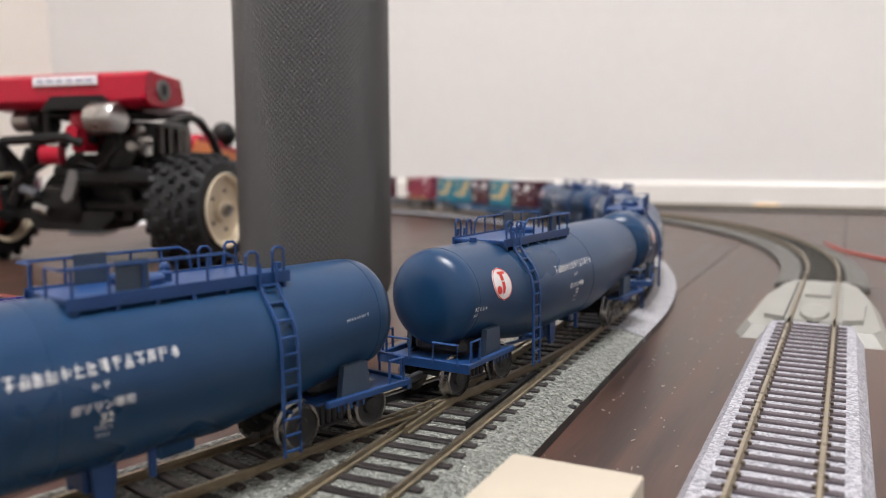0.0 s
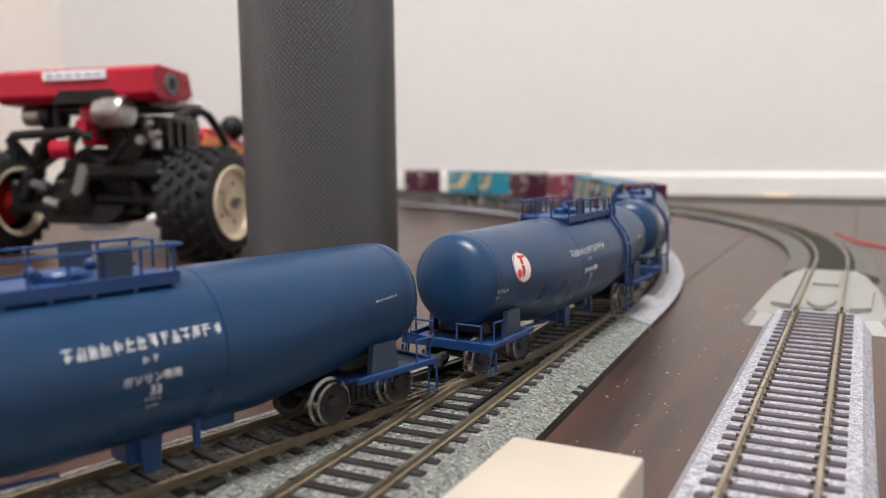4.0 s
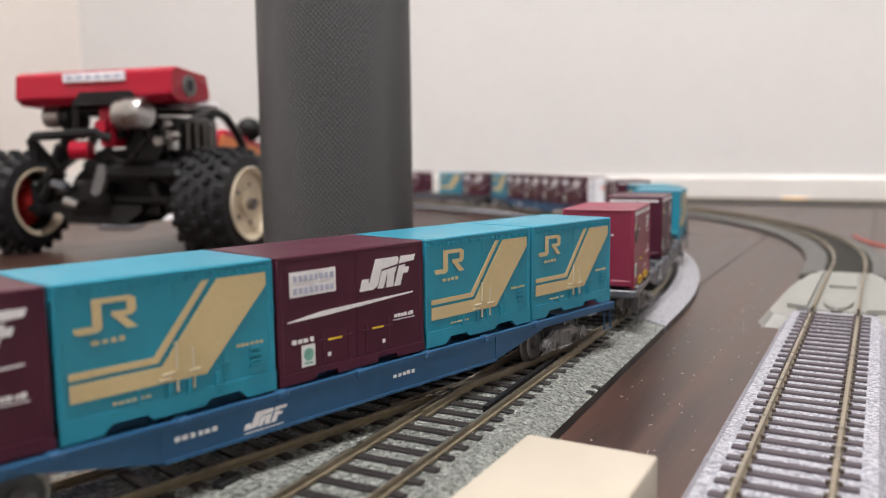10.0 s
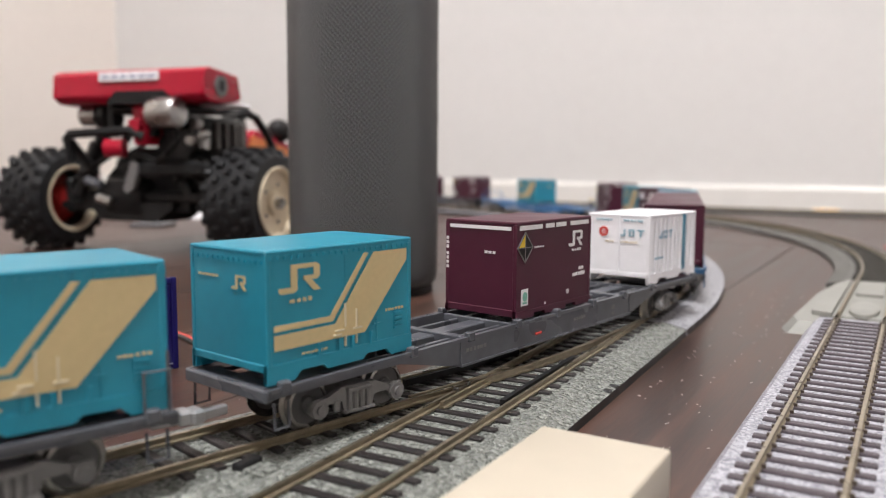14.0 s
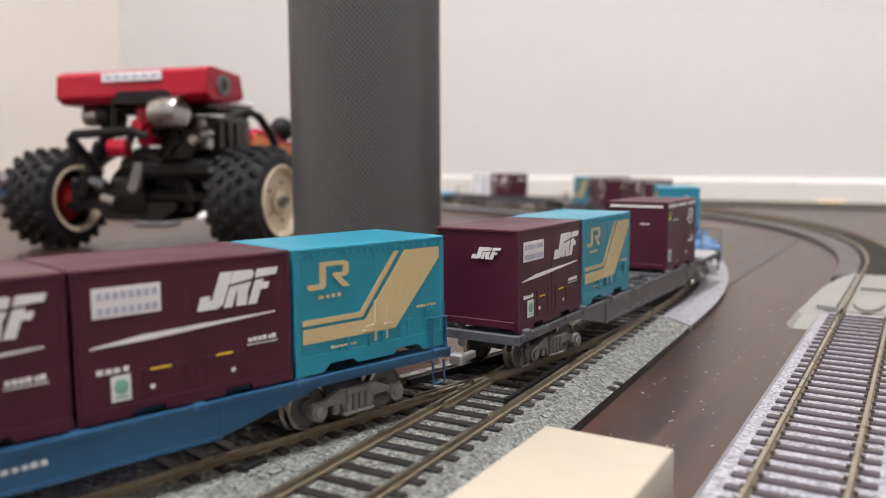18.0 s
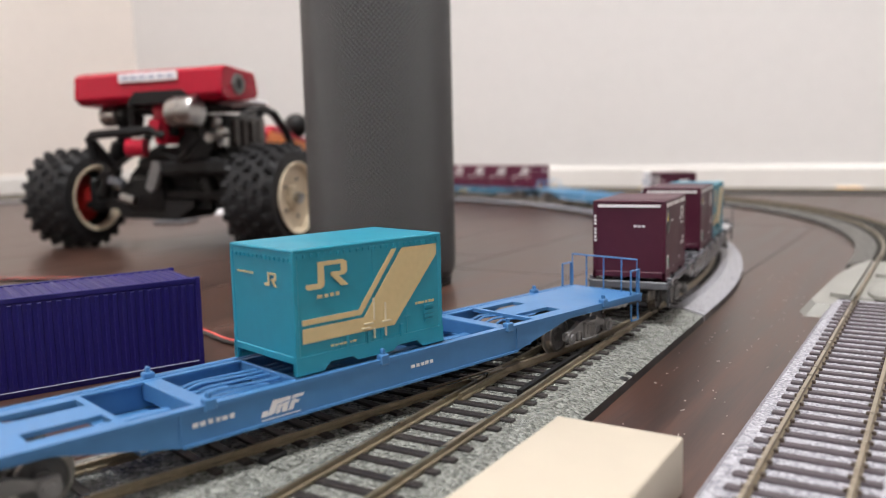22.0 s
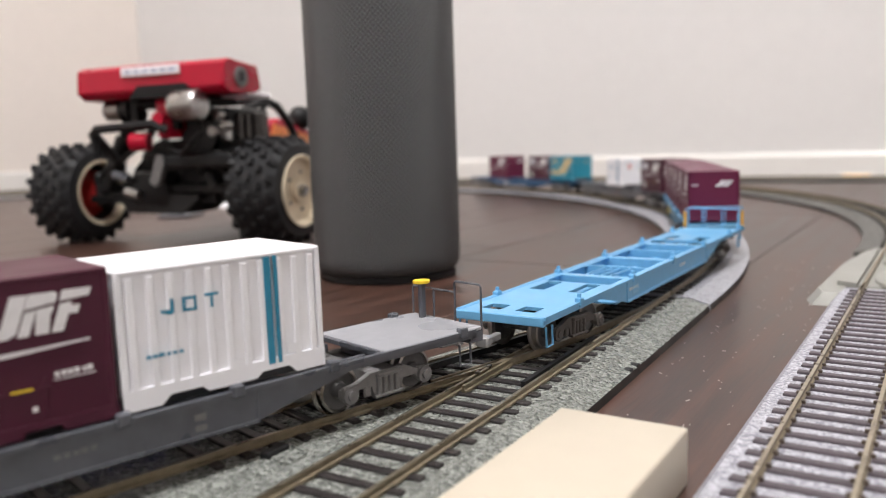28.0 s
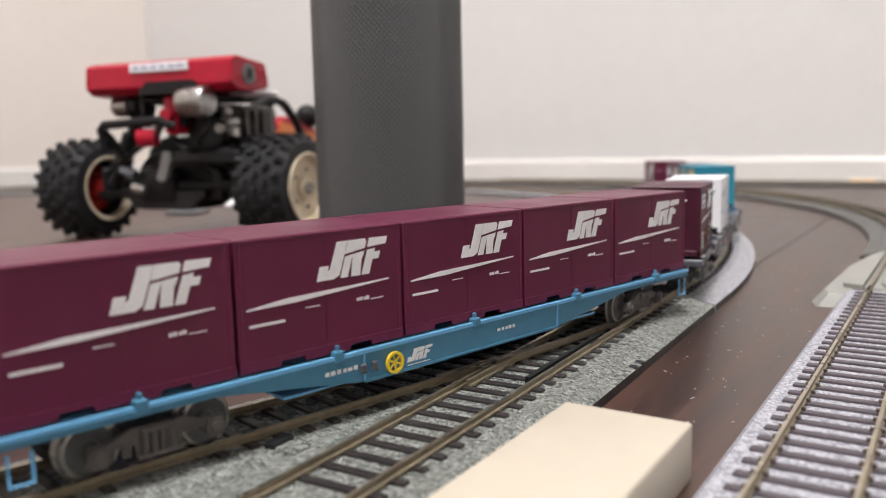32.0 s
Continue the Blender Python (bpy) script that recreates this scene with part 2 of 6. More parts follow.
def box(bm, x0, x1, y0, y1, z0, z1, bevel=0.0, mi=0, seg=1):
    r = bmesh.ops.create_cube(bm, size=1.0)
    vs = r["verts"]
    bmesh.ops.scale(bm, vec=(x1 - x0, y1 - y0, z1 - z0), verts=vs)
    bmesh.ops.translate(bm, vec=((x0 + x1) / 2, (y0 + y1) / 2, (z0 + z1) / 2), verts=vs)
    fs = list({f for v in vs for f in v.link_faces})
    for f in fs:
        f.material_index = mi
    if bevel:
        es = list({e for v in vs for e in v.link_edges})
        r = bmesh.ops.bevel(bm, geom=es, offset=bevel, segments=seg, profile=0.5, affect="EDGES", clamp_overlap=True)
        for f in r["faces"]:
            f.material_index = mi
    return bm


def cyl(bm, a, b, r, seg=12, r2=None, mi=0):
    a, b = Vector(a), Vector(b)
    d = b - a
    m = Matrix.Translation((a + b) / 2) @ d.to_track_quat("Z", "Y").to_matrix().to_4x4()
    g = bmesh.ops.create_cone(bm, cap_ends=True, segments=seg, radius1=r, radius2=r if r2 is None else r2, depth=d.length, matrix=m)
    for f in {f for v in g["verts"] for f in v.link_faces}:
        f.material_index = mi
    return bm


def ball(bm, c, r, seg=10, mi=0, scale=(1, 1, 1)):
    g = bmesh.ops.create_uvsphere(bm, u_segments=seg, v_segments=max(6, seg // 2), radius=r, matrix=Matrix.Translation(c) @ Matrix.Diagonal((*scale, 1)))
    for f in {f for v in g["verts"] for f in v.link_faces}:
        f.material_index = mi
    return bm


def tube(bm, pts, r, seg=6, closed=False, mi=0):
    """A round wire along a line of points."""
    pts = [Vector(p) for p in pts]
    rings = []
    for i, p in enumerate(pts):
        d = (pts[min(i + 1, len(pts) - 1)] - pts[max(i - 1, 0)]).normalized()
        side = d.cross(Vector((0, 0, 1)))
        side = side.normalized() if side.length > 1e-4 else Vector((1, 0, 0))
        up = side.cross(d)
        rings.append([bm.verts.new(p + side * r * math.cos(k * 2 * math.pi / seg) + up * r * math.sin(k * 2 * math.pi / seg)) for k in range(seg)])
    for a, b in zip(rings, rings[1:]):
        for k in range(seg):
            bm.faces.new((a[k], a[(k + 1) % seg], b[(k + 1) % seg], b[k])).material_index = mi
    bm.faces.new(rings[0][::-1]).material_index = mi
    bm.faces.new(rings[-1]).material_index = mi
    return bm


def lathe(bm, profile, seg=24, axis="Z", mi=0, m=None, caps="both"):
    """Turns (radius, height) pairs round the axis. caps: both, none, or ring for a closed ring."""
    rings = []
    for r, h in profile:
        ring = []
        for k in range(seg):
            a = 2 * math.pi * k / seg
            v = Vector((r * math.cos(a), r * math.sin(a), h))
            if axis == "X":
                v = Vector((h, v.x, v.y))
            elif axis == "Y":
                v = Vector((v.x, h, v.y))
            ring.append(bm.verts.new(m @ v if m else v))
        rings.append(ring)
    if caps == "ring":
        rings.append(rings[0])
    for a, b in zip(rings, rings[1:]):
        for k in range(seg):
            bm.faces.new((a[k], a[(k + 1) % seg], b[(k + 1) % seg], b[k])).material_index = mi
    if caps == "both":
        bm.faces.new(rings[0][::-1]).material_index = mi
    if caps in ("both", "last"):
        bm.faces.new(rings[-1]).material_index = mi
    bmesh.ops.recalc_face_normals(bm, faces=bm.faces[:])
    return bm


def prism(bm, outline, y0, y1, mi=0, plane="XZ"):
    """A flat outline given thickness: (x, z) along y, or (x, y) along z."""
    def at(p, q):
        return (p[0], q, p[1]) if plane == "XZ" else ((p[0], p[1], q) if plane == "XY" else (q, p[0], p[1]))
    a, b = [bm.verts.new(at(p, y0)) for p in outline], [bm.verts.new(at(p, y1)) for p in outline]
    fs = [bm.faces.new(a), bm.faces.new(b[::-1])]
    for i in range(len(a)):
        j = (i + 1) % len(a)
        fs.append(bm.faces.new((a[j], a[i], b[i], b[j])))
    for f in fs:
        f.material_index = mi
    bmesh.ops.recalc_face_normals(bm, faces=fs)
    return bm


def holed_plate(bm, x0, x1, y0, y1, z0, z1, holes):
    """A flat plate, one closed mesh, with rectangular holes (x0, x1, y0, y1) through it."""
    xs = sorted({x0, x1, *(h[0] for h in holes), *(h[1] for h in holes)})
    ys = sorted({y0, y1, *(h[2] for h in holes), *(h[3] for h in holes)})
    vs = {}

    def v(i, j, z):
        if (i, j, z) not in vs:
            vs[i, j, z] = bm.verts.new((xs[i], ys[j], z))
        return vs[i, j, z]

    def solid(i, j):
        if not (0 <= i < len(xs) - 1 and 0 <= j < len(ys) - 1):
            return False
        cx, cy = (xs[i] + xs[i + 1]) / 2, (ys[j] + ys[j + 1]) / 2
        return not any(h[0] < cx < h[1] and h[2] < cy < h[3] for h in holes)

    for i in range(len(xs) - 1):
        for j in range(len(ys) - 1):
            if solid(i, j):
                bm.faces.new((v(i, j, z1), v(i + 1, j, z1), v(i + 1, j + 1, z1), v(i, j + 1, z1)))
                bm.faces.new((v(i, j + 1, z0), v(i + 1, j + 1, z0), v(i + 1, j, z0), v(i, j, z0)))
                for di, dj, a, b in ((-1, 0, (i, j + 1), (i, j)), (1, 0, (i + 1, j), (i + 1, j + 1)), (0, -1, (i, j), (i + 1, j)), (0, 1, (i + 1, j + 1), (i, j + 1))):
                    if not solid(i + di, j + dj):
                        bm.faces.new((v(*a, z0), v(*b, z0), v(*b, z1), v(*a, z1)))
    return bm


B = bmesh.new


# ---- routes ----
def route(x, y, heading, pieces, step=0.004):
    """Points along a track from (x, y): pieces of (length, turn in degrees)."""
    pts, a = [(x, y)], radians(heading)
    for length, turn in pieces:
        n = max(1, round(length / step))
        d, da = length / n, radians(turn) / n
        for _ in range(n):
            a += da / 2
            x, y = x + d * math.cos(a), y + d * math.sin(a)
            a += da / 2
            pts.append((x, y))
    return pts


def arc(radius, degrees):
    return (radius * radians(abs(degrees)), degrees)


class Line:
    """A route with its length, for places and headings along it."""

    def __init__(self, pts, zero=0):
        self.p = np.array(pts)
        self.s = np.r_[0, np.cumsum(np.linalg.norm(np.diff(self.p, axis=0), axis=1))]
        self.s -= self.s[zero]

    def at(self, s):
        return np.array([np.interp(s, self.s, self.p[:, 0]), np.interp(s, self.s, self.p[:, 1])])

    def way(self, s):
        d = self.at(s + 0.003) - self.at(s - 0.003)
        return d / np.linalg.norm(d)


TOE = (-0.0769, 0.183)
FAR = route(*TOE, 92.0, [(0.03, 0), arc(0.71, 88.0), (0.04, 0), arc(0.60, 90.0), (1.70, 0)])
NEAR = route(*TOE, 272.0, [arc(0.47, -15.9), (0.16, 0), arc(0.716, -40.0), arc(0.716, 300.0)])
TRAIN_LINE = Line(FAR[::-1] + NEAR[1:], len(FAR) - 1)
THROUGH_LINE = Line(route(*TOE, 272.0, [(0.45, 0)]))
RIGHT_LINE = Line(route(0.00865, -0.32, 90.0, [(0.705, 0), arc(0.675, 90.0), (0.24, 0), arc(0.675, 90.0), (0.50, 0)]))
BACK_LINE = Line(route(-0.66, 1.1035, 0.0, [(1.9, 0)]))
RAIL_Z = 0.0076
GAUGE = 0.00865


def offset_points(line, s0, s1, side, step):
    n = max(1, math.ceil((s1 - s0) / step))
    out = []
    for i in range(n + 1):
        s = s0 + (s1 - s0) * i / n
        p, d = line.at(s), line.way(s)
        out.append((p[0] - d[1] * side, p[1] + d[0] * side))
    return out


def sweep(bm, line, s0, s1, profile, step=0.02, mi=0, edges=()):
    """A closed profile of (side, height) drawn along a line."""
    n = max(1, math.ceil((s1 - s0) / step))
    rings = []
    for i in range(n + 1):
        s = s0 + (s1 - s0) * i / n
        p, d = line.at(s), line.way(s)
        rings.append([bm.verts.new((p[0] - d[1] * u, p[1] + d[0] * u, z)) for u, z in profile])
    k = len(profile)
    fs = []
    for a, b in zip(rings, rings[1:]):
        for j in range(k):
            fs.append(bm.faces.new((a[j], a[(j + 1) % k], b[(j + 1) % k], b[j])))
            fs[-1].material_index = 1 if j in edges else mi
    fs += [bm.faces.new(rings[0][::-1]), bm.faces.new(rings[-1])]
    bmesh.ops.recalc_face_normals(bm, faces=fs)
    return bm


def rail_profile(c):
    """Foot, web and head of a rail, c to the left of the middle."""
    return [(c - 0.0008, 0.0055), (c - 0.0008, 0.0061), (c - 0.0003, 0.0064), (c - 0.0003, 0.0070), (c - 0.00048, 0.0072), (c - 0.00045, RAIL_Z),
            (c + 0.00045, RAIL_Z), (c + 0.00048, 0.0072), (c + 0.0003, 0.0070), (c + 0.0003, 0.0064), (c + 0.0008, 0.0061), (c + 0.0008, 0.0055)]


BED_WIDE = [(-0.0250, 0.0), (-0.0248, 0.0026), (-0.0165, 0.0050), (0.0165, 0.0050), (0.0248, 0.0026), (0.0250, 0.0)]
BED = [(-0.0198, 0.0), (-0.0195, 0.0012), (-0.0166, 0.0050), (0.0166, 0.0050), (0.0195, 0.0012), (0.0198, 0.0)]

# ---- room ----
room_x0, room_x1, room_y0, room_y1, room_h = -1.69, 1.9, -2.2, 1.16, 2.4


def build_room():
    bm = B()
    box(bm, room_x0 - 0.1, room_x1 + 0.1, room_y0 - 0.1, room_y1 + 0.1, -0.06, -0.004)
    sub = part("floor", bm, mat("floor_gap_dark", (0.012, 0.008, 0.007), 0.8))
    tagged(sub, "dark brown stained wooden board floor with satin gloss", "floor", kind="structure")
    bm = B()
    box(bm, room_x0 - 0.1, room_x1 + 0.1, room_y1, room_y1 + 0.1, 0, room_h)
    tagged(part("wall_north", bm, WALL), "plain off-white papered wall behind the track", "wall", kind="structure")
    bm = B()
    box(bm, room_x0 - 0.1, room_x0, room_y0, room_y1, 0, room_h)
    tagged(part("wall_west", bm, WALL_WARM), "plain cream papered wall behind the toy buggy", "wall", kind="structure")
    # east and south walls, out of view, close the room and bounce light
    bm = B()
    box(bm, room_x1, room_x1 + 0.1, room_y0, room_y1, 0, room_h)
    tagged(part("wall_east", bm, WALL_UNSEEN), "unseen plain wall, grey tone set for bounced light", "wall", kind="structure")
    bm = B()
    box(bm, room_x0 - 0.1, room_x1 + 0.1, room_y0 - 0.1, room_y0, 0, room_h)
    tagged(part("wall_south", bm, WALL_UNSEEN), "unseen plain wall, grey tone set for bounced light", "wall", kind="structure")
    bm = B()
    box(bm, room_x0 - 0.1, room_x1 + 0.1, room_y0 - 0.1, room_y1 + 0.1, room_h, room_h + 0.1)
    tagged(part("ceiling", bm, CEILING), "plain white ceiling", "ceiling", kind="structure")
    prof = [(0, 0.0), (0.007, 0.0), (0.007, 0.034), (0.004, 0.039), (0.0, 0.040)]
    for nm, x0, x1, back in (("baseboard", room_x0, room_x1, True), ("baseboard", room_y0, room_y1 - 0.007, False)):
        bm = B()
        if back:
            prism(bm, [(room_y1 - u, z) for u, z in prof], x0, x1, plane="YZ")
        else:
            prism(bm, [(room_x0 + u, z) for u, z in prof], x0, x1)
        tagged(part(nm, bm, BASEBOARD), "white painted wooden baseboard along the wall", "baseboard", kind="structure")


build_room()

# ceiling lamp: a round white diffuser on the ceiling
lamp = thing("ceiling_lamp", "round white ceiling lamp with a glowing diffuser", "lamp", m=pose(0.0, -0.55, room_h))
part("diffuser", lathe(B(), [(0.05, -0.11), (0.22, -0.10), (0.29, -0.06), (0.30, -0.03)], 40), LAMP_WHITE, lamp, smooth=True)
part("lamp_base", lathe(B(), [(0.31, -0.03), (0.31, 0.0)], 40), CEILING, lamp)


# ---- track pieces ----
def build_track(name, label, line, s0, s1, ballast, tie_mat, tie_z=0.0057, tie_half=0.0125, tie_w=0.0012, near=None, bed_step=0.02, pitch=0.0073, bed=BED_WIDE, chairs=False):
    """Bed, two rails and the ties of a stretch of track."""
    ob = thing(name, label, "track", "tracks")
    part("roadbed", sweep(B(), line, s0, s1, bed, bed_step, edges=(0, 4) if bed is BED_WIDE else ()), [ballast, BLACK], ob)
    for c in (GAUGE, -GAUGE):
        part("rail", sweep(B(), line, s0, s1, rail_profile(c), bed_step / 2, edges=(5,)), [RAIL, RAIL_TOP], ob)
    master = None
    rest = B()
    n = int((s1 - s0) / pitch)
    for i in range(n):
        s = s0 + (i + 0.5) * pitch
        p, d = line.at(s), line.way(s)
        m = Matrix.Translation((p[0], p[1], 0)) @ Matrix.Rotation(math.atan2(d[1], d[0]), 4, "Z")
        if near and near[0] <= s <= near[1]:
            if master is None:
                bm = box(B(), -tie_w, tie_w, -tie_half, tie_half, 0.0046, tie_z, 0.0002)
                master = part("tie", bm, tie_mat, ob)
                master.matrix_basis = m
            else:
                again("tie", master, ob, m)
        else:
            bmesh.ops.create_cube(rest, size=1.0, matrix=m @ Matrix.Translation((0, 0, 0.0053)) @ Matrix.Diagonal((0.0024, 2 * tie_half, 0.0009, 1)))
    chair = None
    for i in range(n if chairs else 0):
        s = s0 + (i + 0.5) * pitch
        if near[0] <= s <= near[1]:
            p, d = line.at(s), line.way(s)
            m = Matrix.Translation((p[0], p[1], 0.0060)) @ Matrix.Rotation(math.atan2(d[1], d[0]), 4, "Z")
            for y in (GAUGE - 0.0011, GAUGE + 0.0011, -GAUGE - 0.0011, -GAUGE + 0.0011):
                at = m @ Matrix.Translation((0, y, 0))
                if chair is None:
                    chair = part("rail_chair", box(B(), -0.00055, 0.00055, -0.0005, 0.0005, -0.0005, 0.0005), CHAIR, ob)
                    chair.matrix_basis = at
                else:
                    again("rail_chair", chair, ob, at)
    if rest.verts:
        tagged(part("tie_stretch", rest, tie_mat, ob), kind="stuff")
    else:
        rest.free()
    return ob


TIE_FAR = mat("tie_dark_olive", (0.045, 0.042, 0.036), 0.6, vary=0.3, scale=900)
BALLAST_FAR = speckled("ballast_far_grey", (0.085, 0.083, 0.076), (0.165, 0.16, 0.15), 1200, rough=0.8, bump=0.3)
BALLAST_SMOOTH = speckled("ballast_smooth_pale", (0.24, 0.24, 0.26), (0.40, 0.40, 0.44), 1500, rough=0.50, bump=0.15)
right_track = build_track("straight_track", "straight track with pale grey ballast bed and grey ties", RIGHT_LINE, 0.0, 0.32 + 0.232, BALLAST_LIGHT, TIE_GREY, near=(0.27, 0.57), bed=BED, tie_half=0.0134, tie_w=0.0012, chairs=True)
outer_track = build_track("curved_track", "curved track with grey ballast bed sweeping along the wall", RIGHT_LINE, 0.32 + 0.36, float(RIGHT_LINE.s[-1]), BALLAST_FAR, TIE_FAR)
inner_track = build_track("curved_track", "curved track with grey ballast bed under the train", TRAIN_LINE, -3.75, -0.002, BALLAST_SMOOTH, TIE_BLACK, near=(-0.5, -0.002))
near_track = build_track("curved_track", "curved track with dark ballast bed leaving the switch", TRAIN_LINE, 0.237, 4.4, BALLAST, TIE_BLACK, near=(0.237, 0.45))
through_track = build_track("straight_track", "straight track with dark speckled ballast joined to the switch", THROUGH_LINE, 0.227, 0.45, BALLAST, TIE_BLACK, near=(0.227, 0.36))
siding = build_track("siding_track", "straight siding track with grey ballast along the wall", BACK_LINE, 0.0, 1.9, BALLAST_FAR, TIE_FAR)


# ---- floor boards ----
def lay_boards():
    floor = bpy.data.objects["floor"]
    wide, long = 0.083, 0.909
    first = None
    rnd = random.Random(5)
    k0 = math.floor((room_x0 + 0.0635) / wide)
    for k in range(k0, math.ceil((room_x1 + 0.0635) / wide)):
        x = -0.0635 + k * wide
        y = room_y0 - rnd.random() * long
        while y < room_y1:
            y0, y1 = max(y, room_y0), min(y + long, room_y1)
            m = Matrix.Translation((x + wide / 2, (y0 + y1) / 2, 0)) @ Matrix.Rotation(radians(90), 4, "Z")
            whole = y1 - y0 > long - 0.001
            if first is None or not whole:
                h = (y1 - y0) / 2
                bm = box(B(), -h + 0.0002, h - 0.0002, -wide / 2 + 0.00025, wide / 2 - 0.00025, -0.008, 0.0, 0.0004)
                board = part("floor_board", bm, FLOOR, floor)
                board.matrix_basis = m
                if whole:
                    first = board
            else:
                again("floor_board", first, floor, m)
            y += long


# ---- the switch ----
def build_switch():
    ob = thing("railway_switch", "railway switch with dark speckled ballast, black ties and bronze rails", "railway switch")
    end = 0.2368
    part("roadbed", sweep(B(), THROUGH_LINE, -0.0, 0.2268, BED_WIDE, 0.02, edges=(0, 4)), [BALLAST, BLACK], ob)
    low = [(u, z * 0.972) for u, z in BED_WIDE]
    part("branch_roadbed", sweep(B(), TRAIN_LINE, 0.0, end, low, 0.01, edges=(0, 4)), [BALLAST, BLACK], ob)
    for c in (GAUGE, -GAUGE):
        part("rail", sweep(B(), THROUGH_LINE, 0.0, 0.2268, [(u, z - 0.00005) for u, z in rail_profile(c)], 0.01, edges=(5,)), [RAIL, RAIL_TOP], ob)
        part("branch_rail", sweep(B(), TRAIN_LINE, 0.0, end, rail_profile(c), 0.008, edges=(5,)), [RAIL, RAIL_TOP], ob)
    part("closure_rail", sweep(B(), TRAIN_LINE, 0.035, 0.128, [(GAUGE + a, z) for a, z in ((-0.0007, 0.0056), (0.0007, 0.0056), (0.0007, 0.0077), (-0.0007, 0.0077))], 0.008), RAIL_LIGHT, ob, "pale bronze closure rail")
    # guard rails beside the outer rails, and the wing rails at the crossing
    bar = [(-0.0007, 0.0056), (0.0007, 0.0056), (0.0007, 0.0075), (-0.0007, 0.0075)]
    part("guard_rail", sweep(B(), THROUGH_LINE, 0.085, 0.140, [(u + GAUGE - 0.0024, z) for u, z in bar], 0.01), BLACK, ob, "black plastic guard rail")
    part("guard_rail", sweep(B(), TRAIN_LINE, 0.085, 0.140, [(u - GAUGE + 0.0024, z) for u, z in bar], 0.01), BLACK, ob, "black plastic guard rail")
    for off, s0, s1 in ((GAUGE - 0.0020, 0.108, 0.150),):
        part("wing_rail", sweep(B(), TRAIN_LINE, s0, s1, rail_profile(off), 0.01), RAIL, ob)
        part("wing_rail", sweep(B(), THROUGH_LINE, s0, s1, rail_profile(-off), 0.01), RAIL, ob)
    for s in (0.131, 0.138):
        p, d = THROUGH_LINE.at(s), THROUGH_LINE.way(s)
        q = p + np.array([-d[1], d[0]]) * (-GAUGE)
        part("frog_tip", box(B(), q[0] - 0.0006, q[0] + 0.0006, q[1] - 0.0008, q[1] + 0.0008, 0.006, 0.0082, 0.0002), WHEEL, ob, "bright metal tip of the crossing")
    # ties: long ones under both routes, then two rows
    masters = {}
    s = 0.004
    while s < 0.222:
        p, d = THROUGH_LINE.at(s), THROUGH_LINE.way(s)
        q = TRAIN_LINE.at(s * 1.004)
        gap = float(np.dot(q - p, np.array([d[1], -d[0]])))
        ang = math.atan2(d[1], d[0])
        if gap < 0.026:
            size = round(0.025 + gap, 3)
            mid = p + np.array([d[1], -d[0]]) * gap / 2
            spots = [(size, mid, ang)]
        else:
            e = TRAIN_LINE.way(s * 1.004)
            spots = [(0.025, p, ang), (0.025, q, math.atan2(e[1], e[0]))]
        for size, c, a in spots:
            m = Matrix.Translation((c[0], c[1], 0)) @ Matrix.Rotation(a, 4, "Z")
            if size not in masters:
                masters[size] = part("tie", box(B(), -0.0012, 0.0012, -size / 2, size / 2, 0.0046, 0.0057, 0.0002), TIE_BLACK, ob)
                masters[size].matrix_basis = m
            else:
                again("tie", masters[size], ob, m)
        s += 0.0073
    # joint blocks at the ends of the legs, black for the recess's shade
    part("joint_clip", box(B(), -0.0962, -0.0935, -0.0245, -0.0175, 0.0, 0.0062, 0.0003), BLACK, ob, "black block standing for the shaded joint recess")
    part("joint_clip", box(B(), -0.0935, -0.088, -0.024, -0.018, 0.0, 0.0053, 0.0003), BALLAST, ob)
    for y in (0.080, 0.086):
        part("joint_notch", box(B(), -0.0521, -0.0486, y, y + 0.0026, 0.0, 0.0033, 0.0003), BLACK, ob)


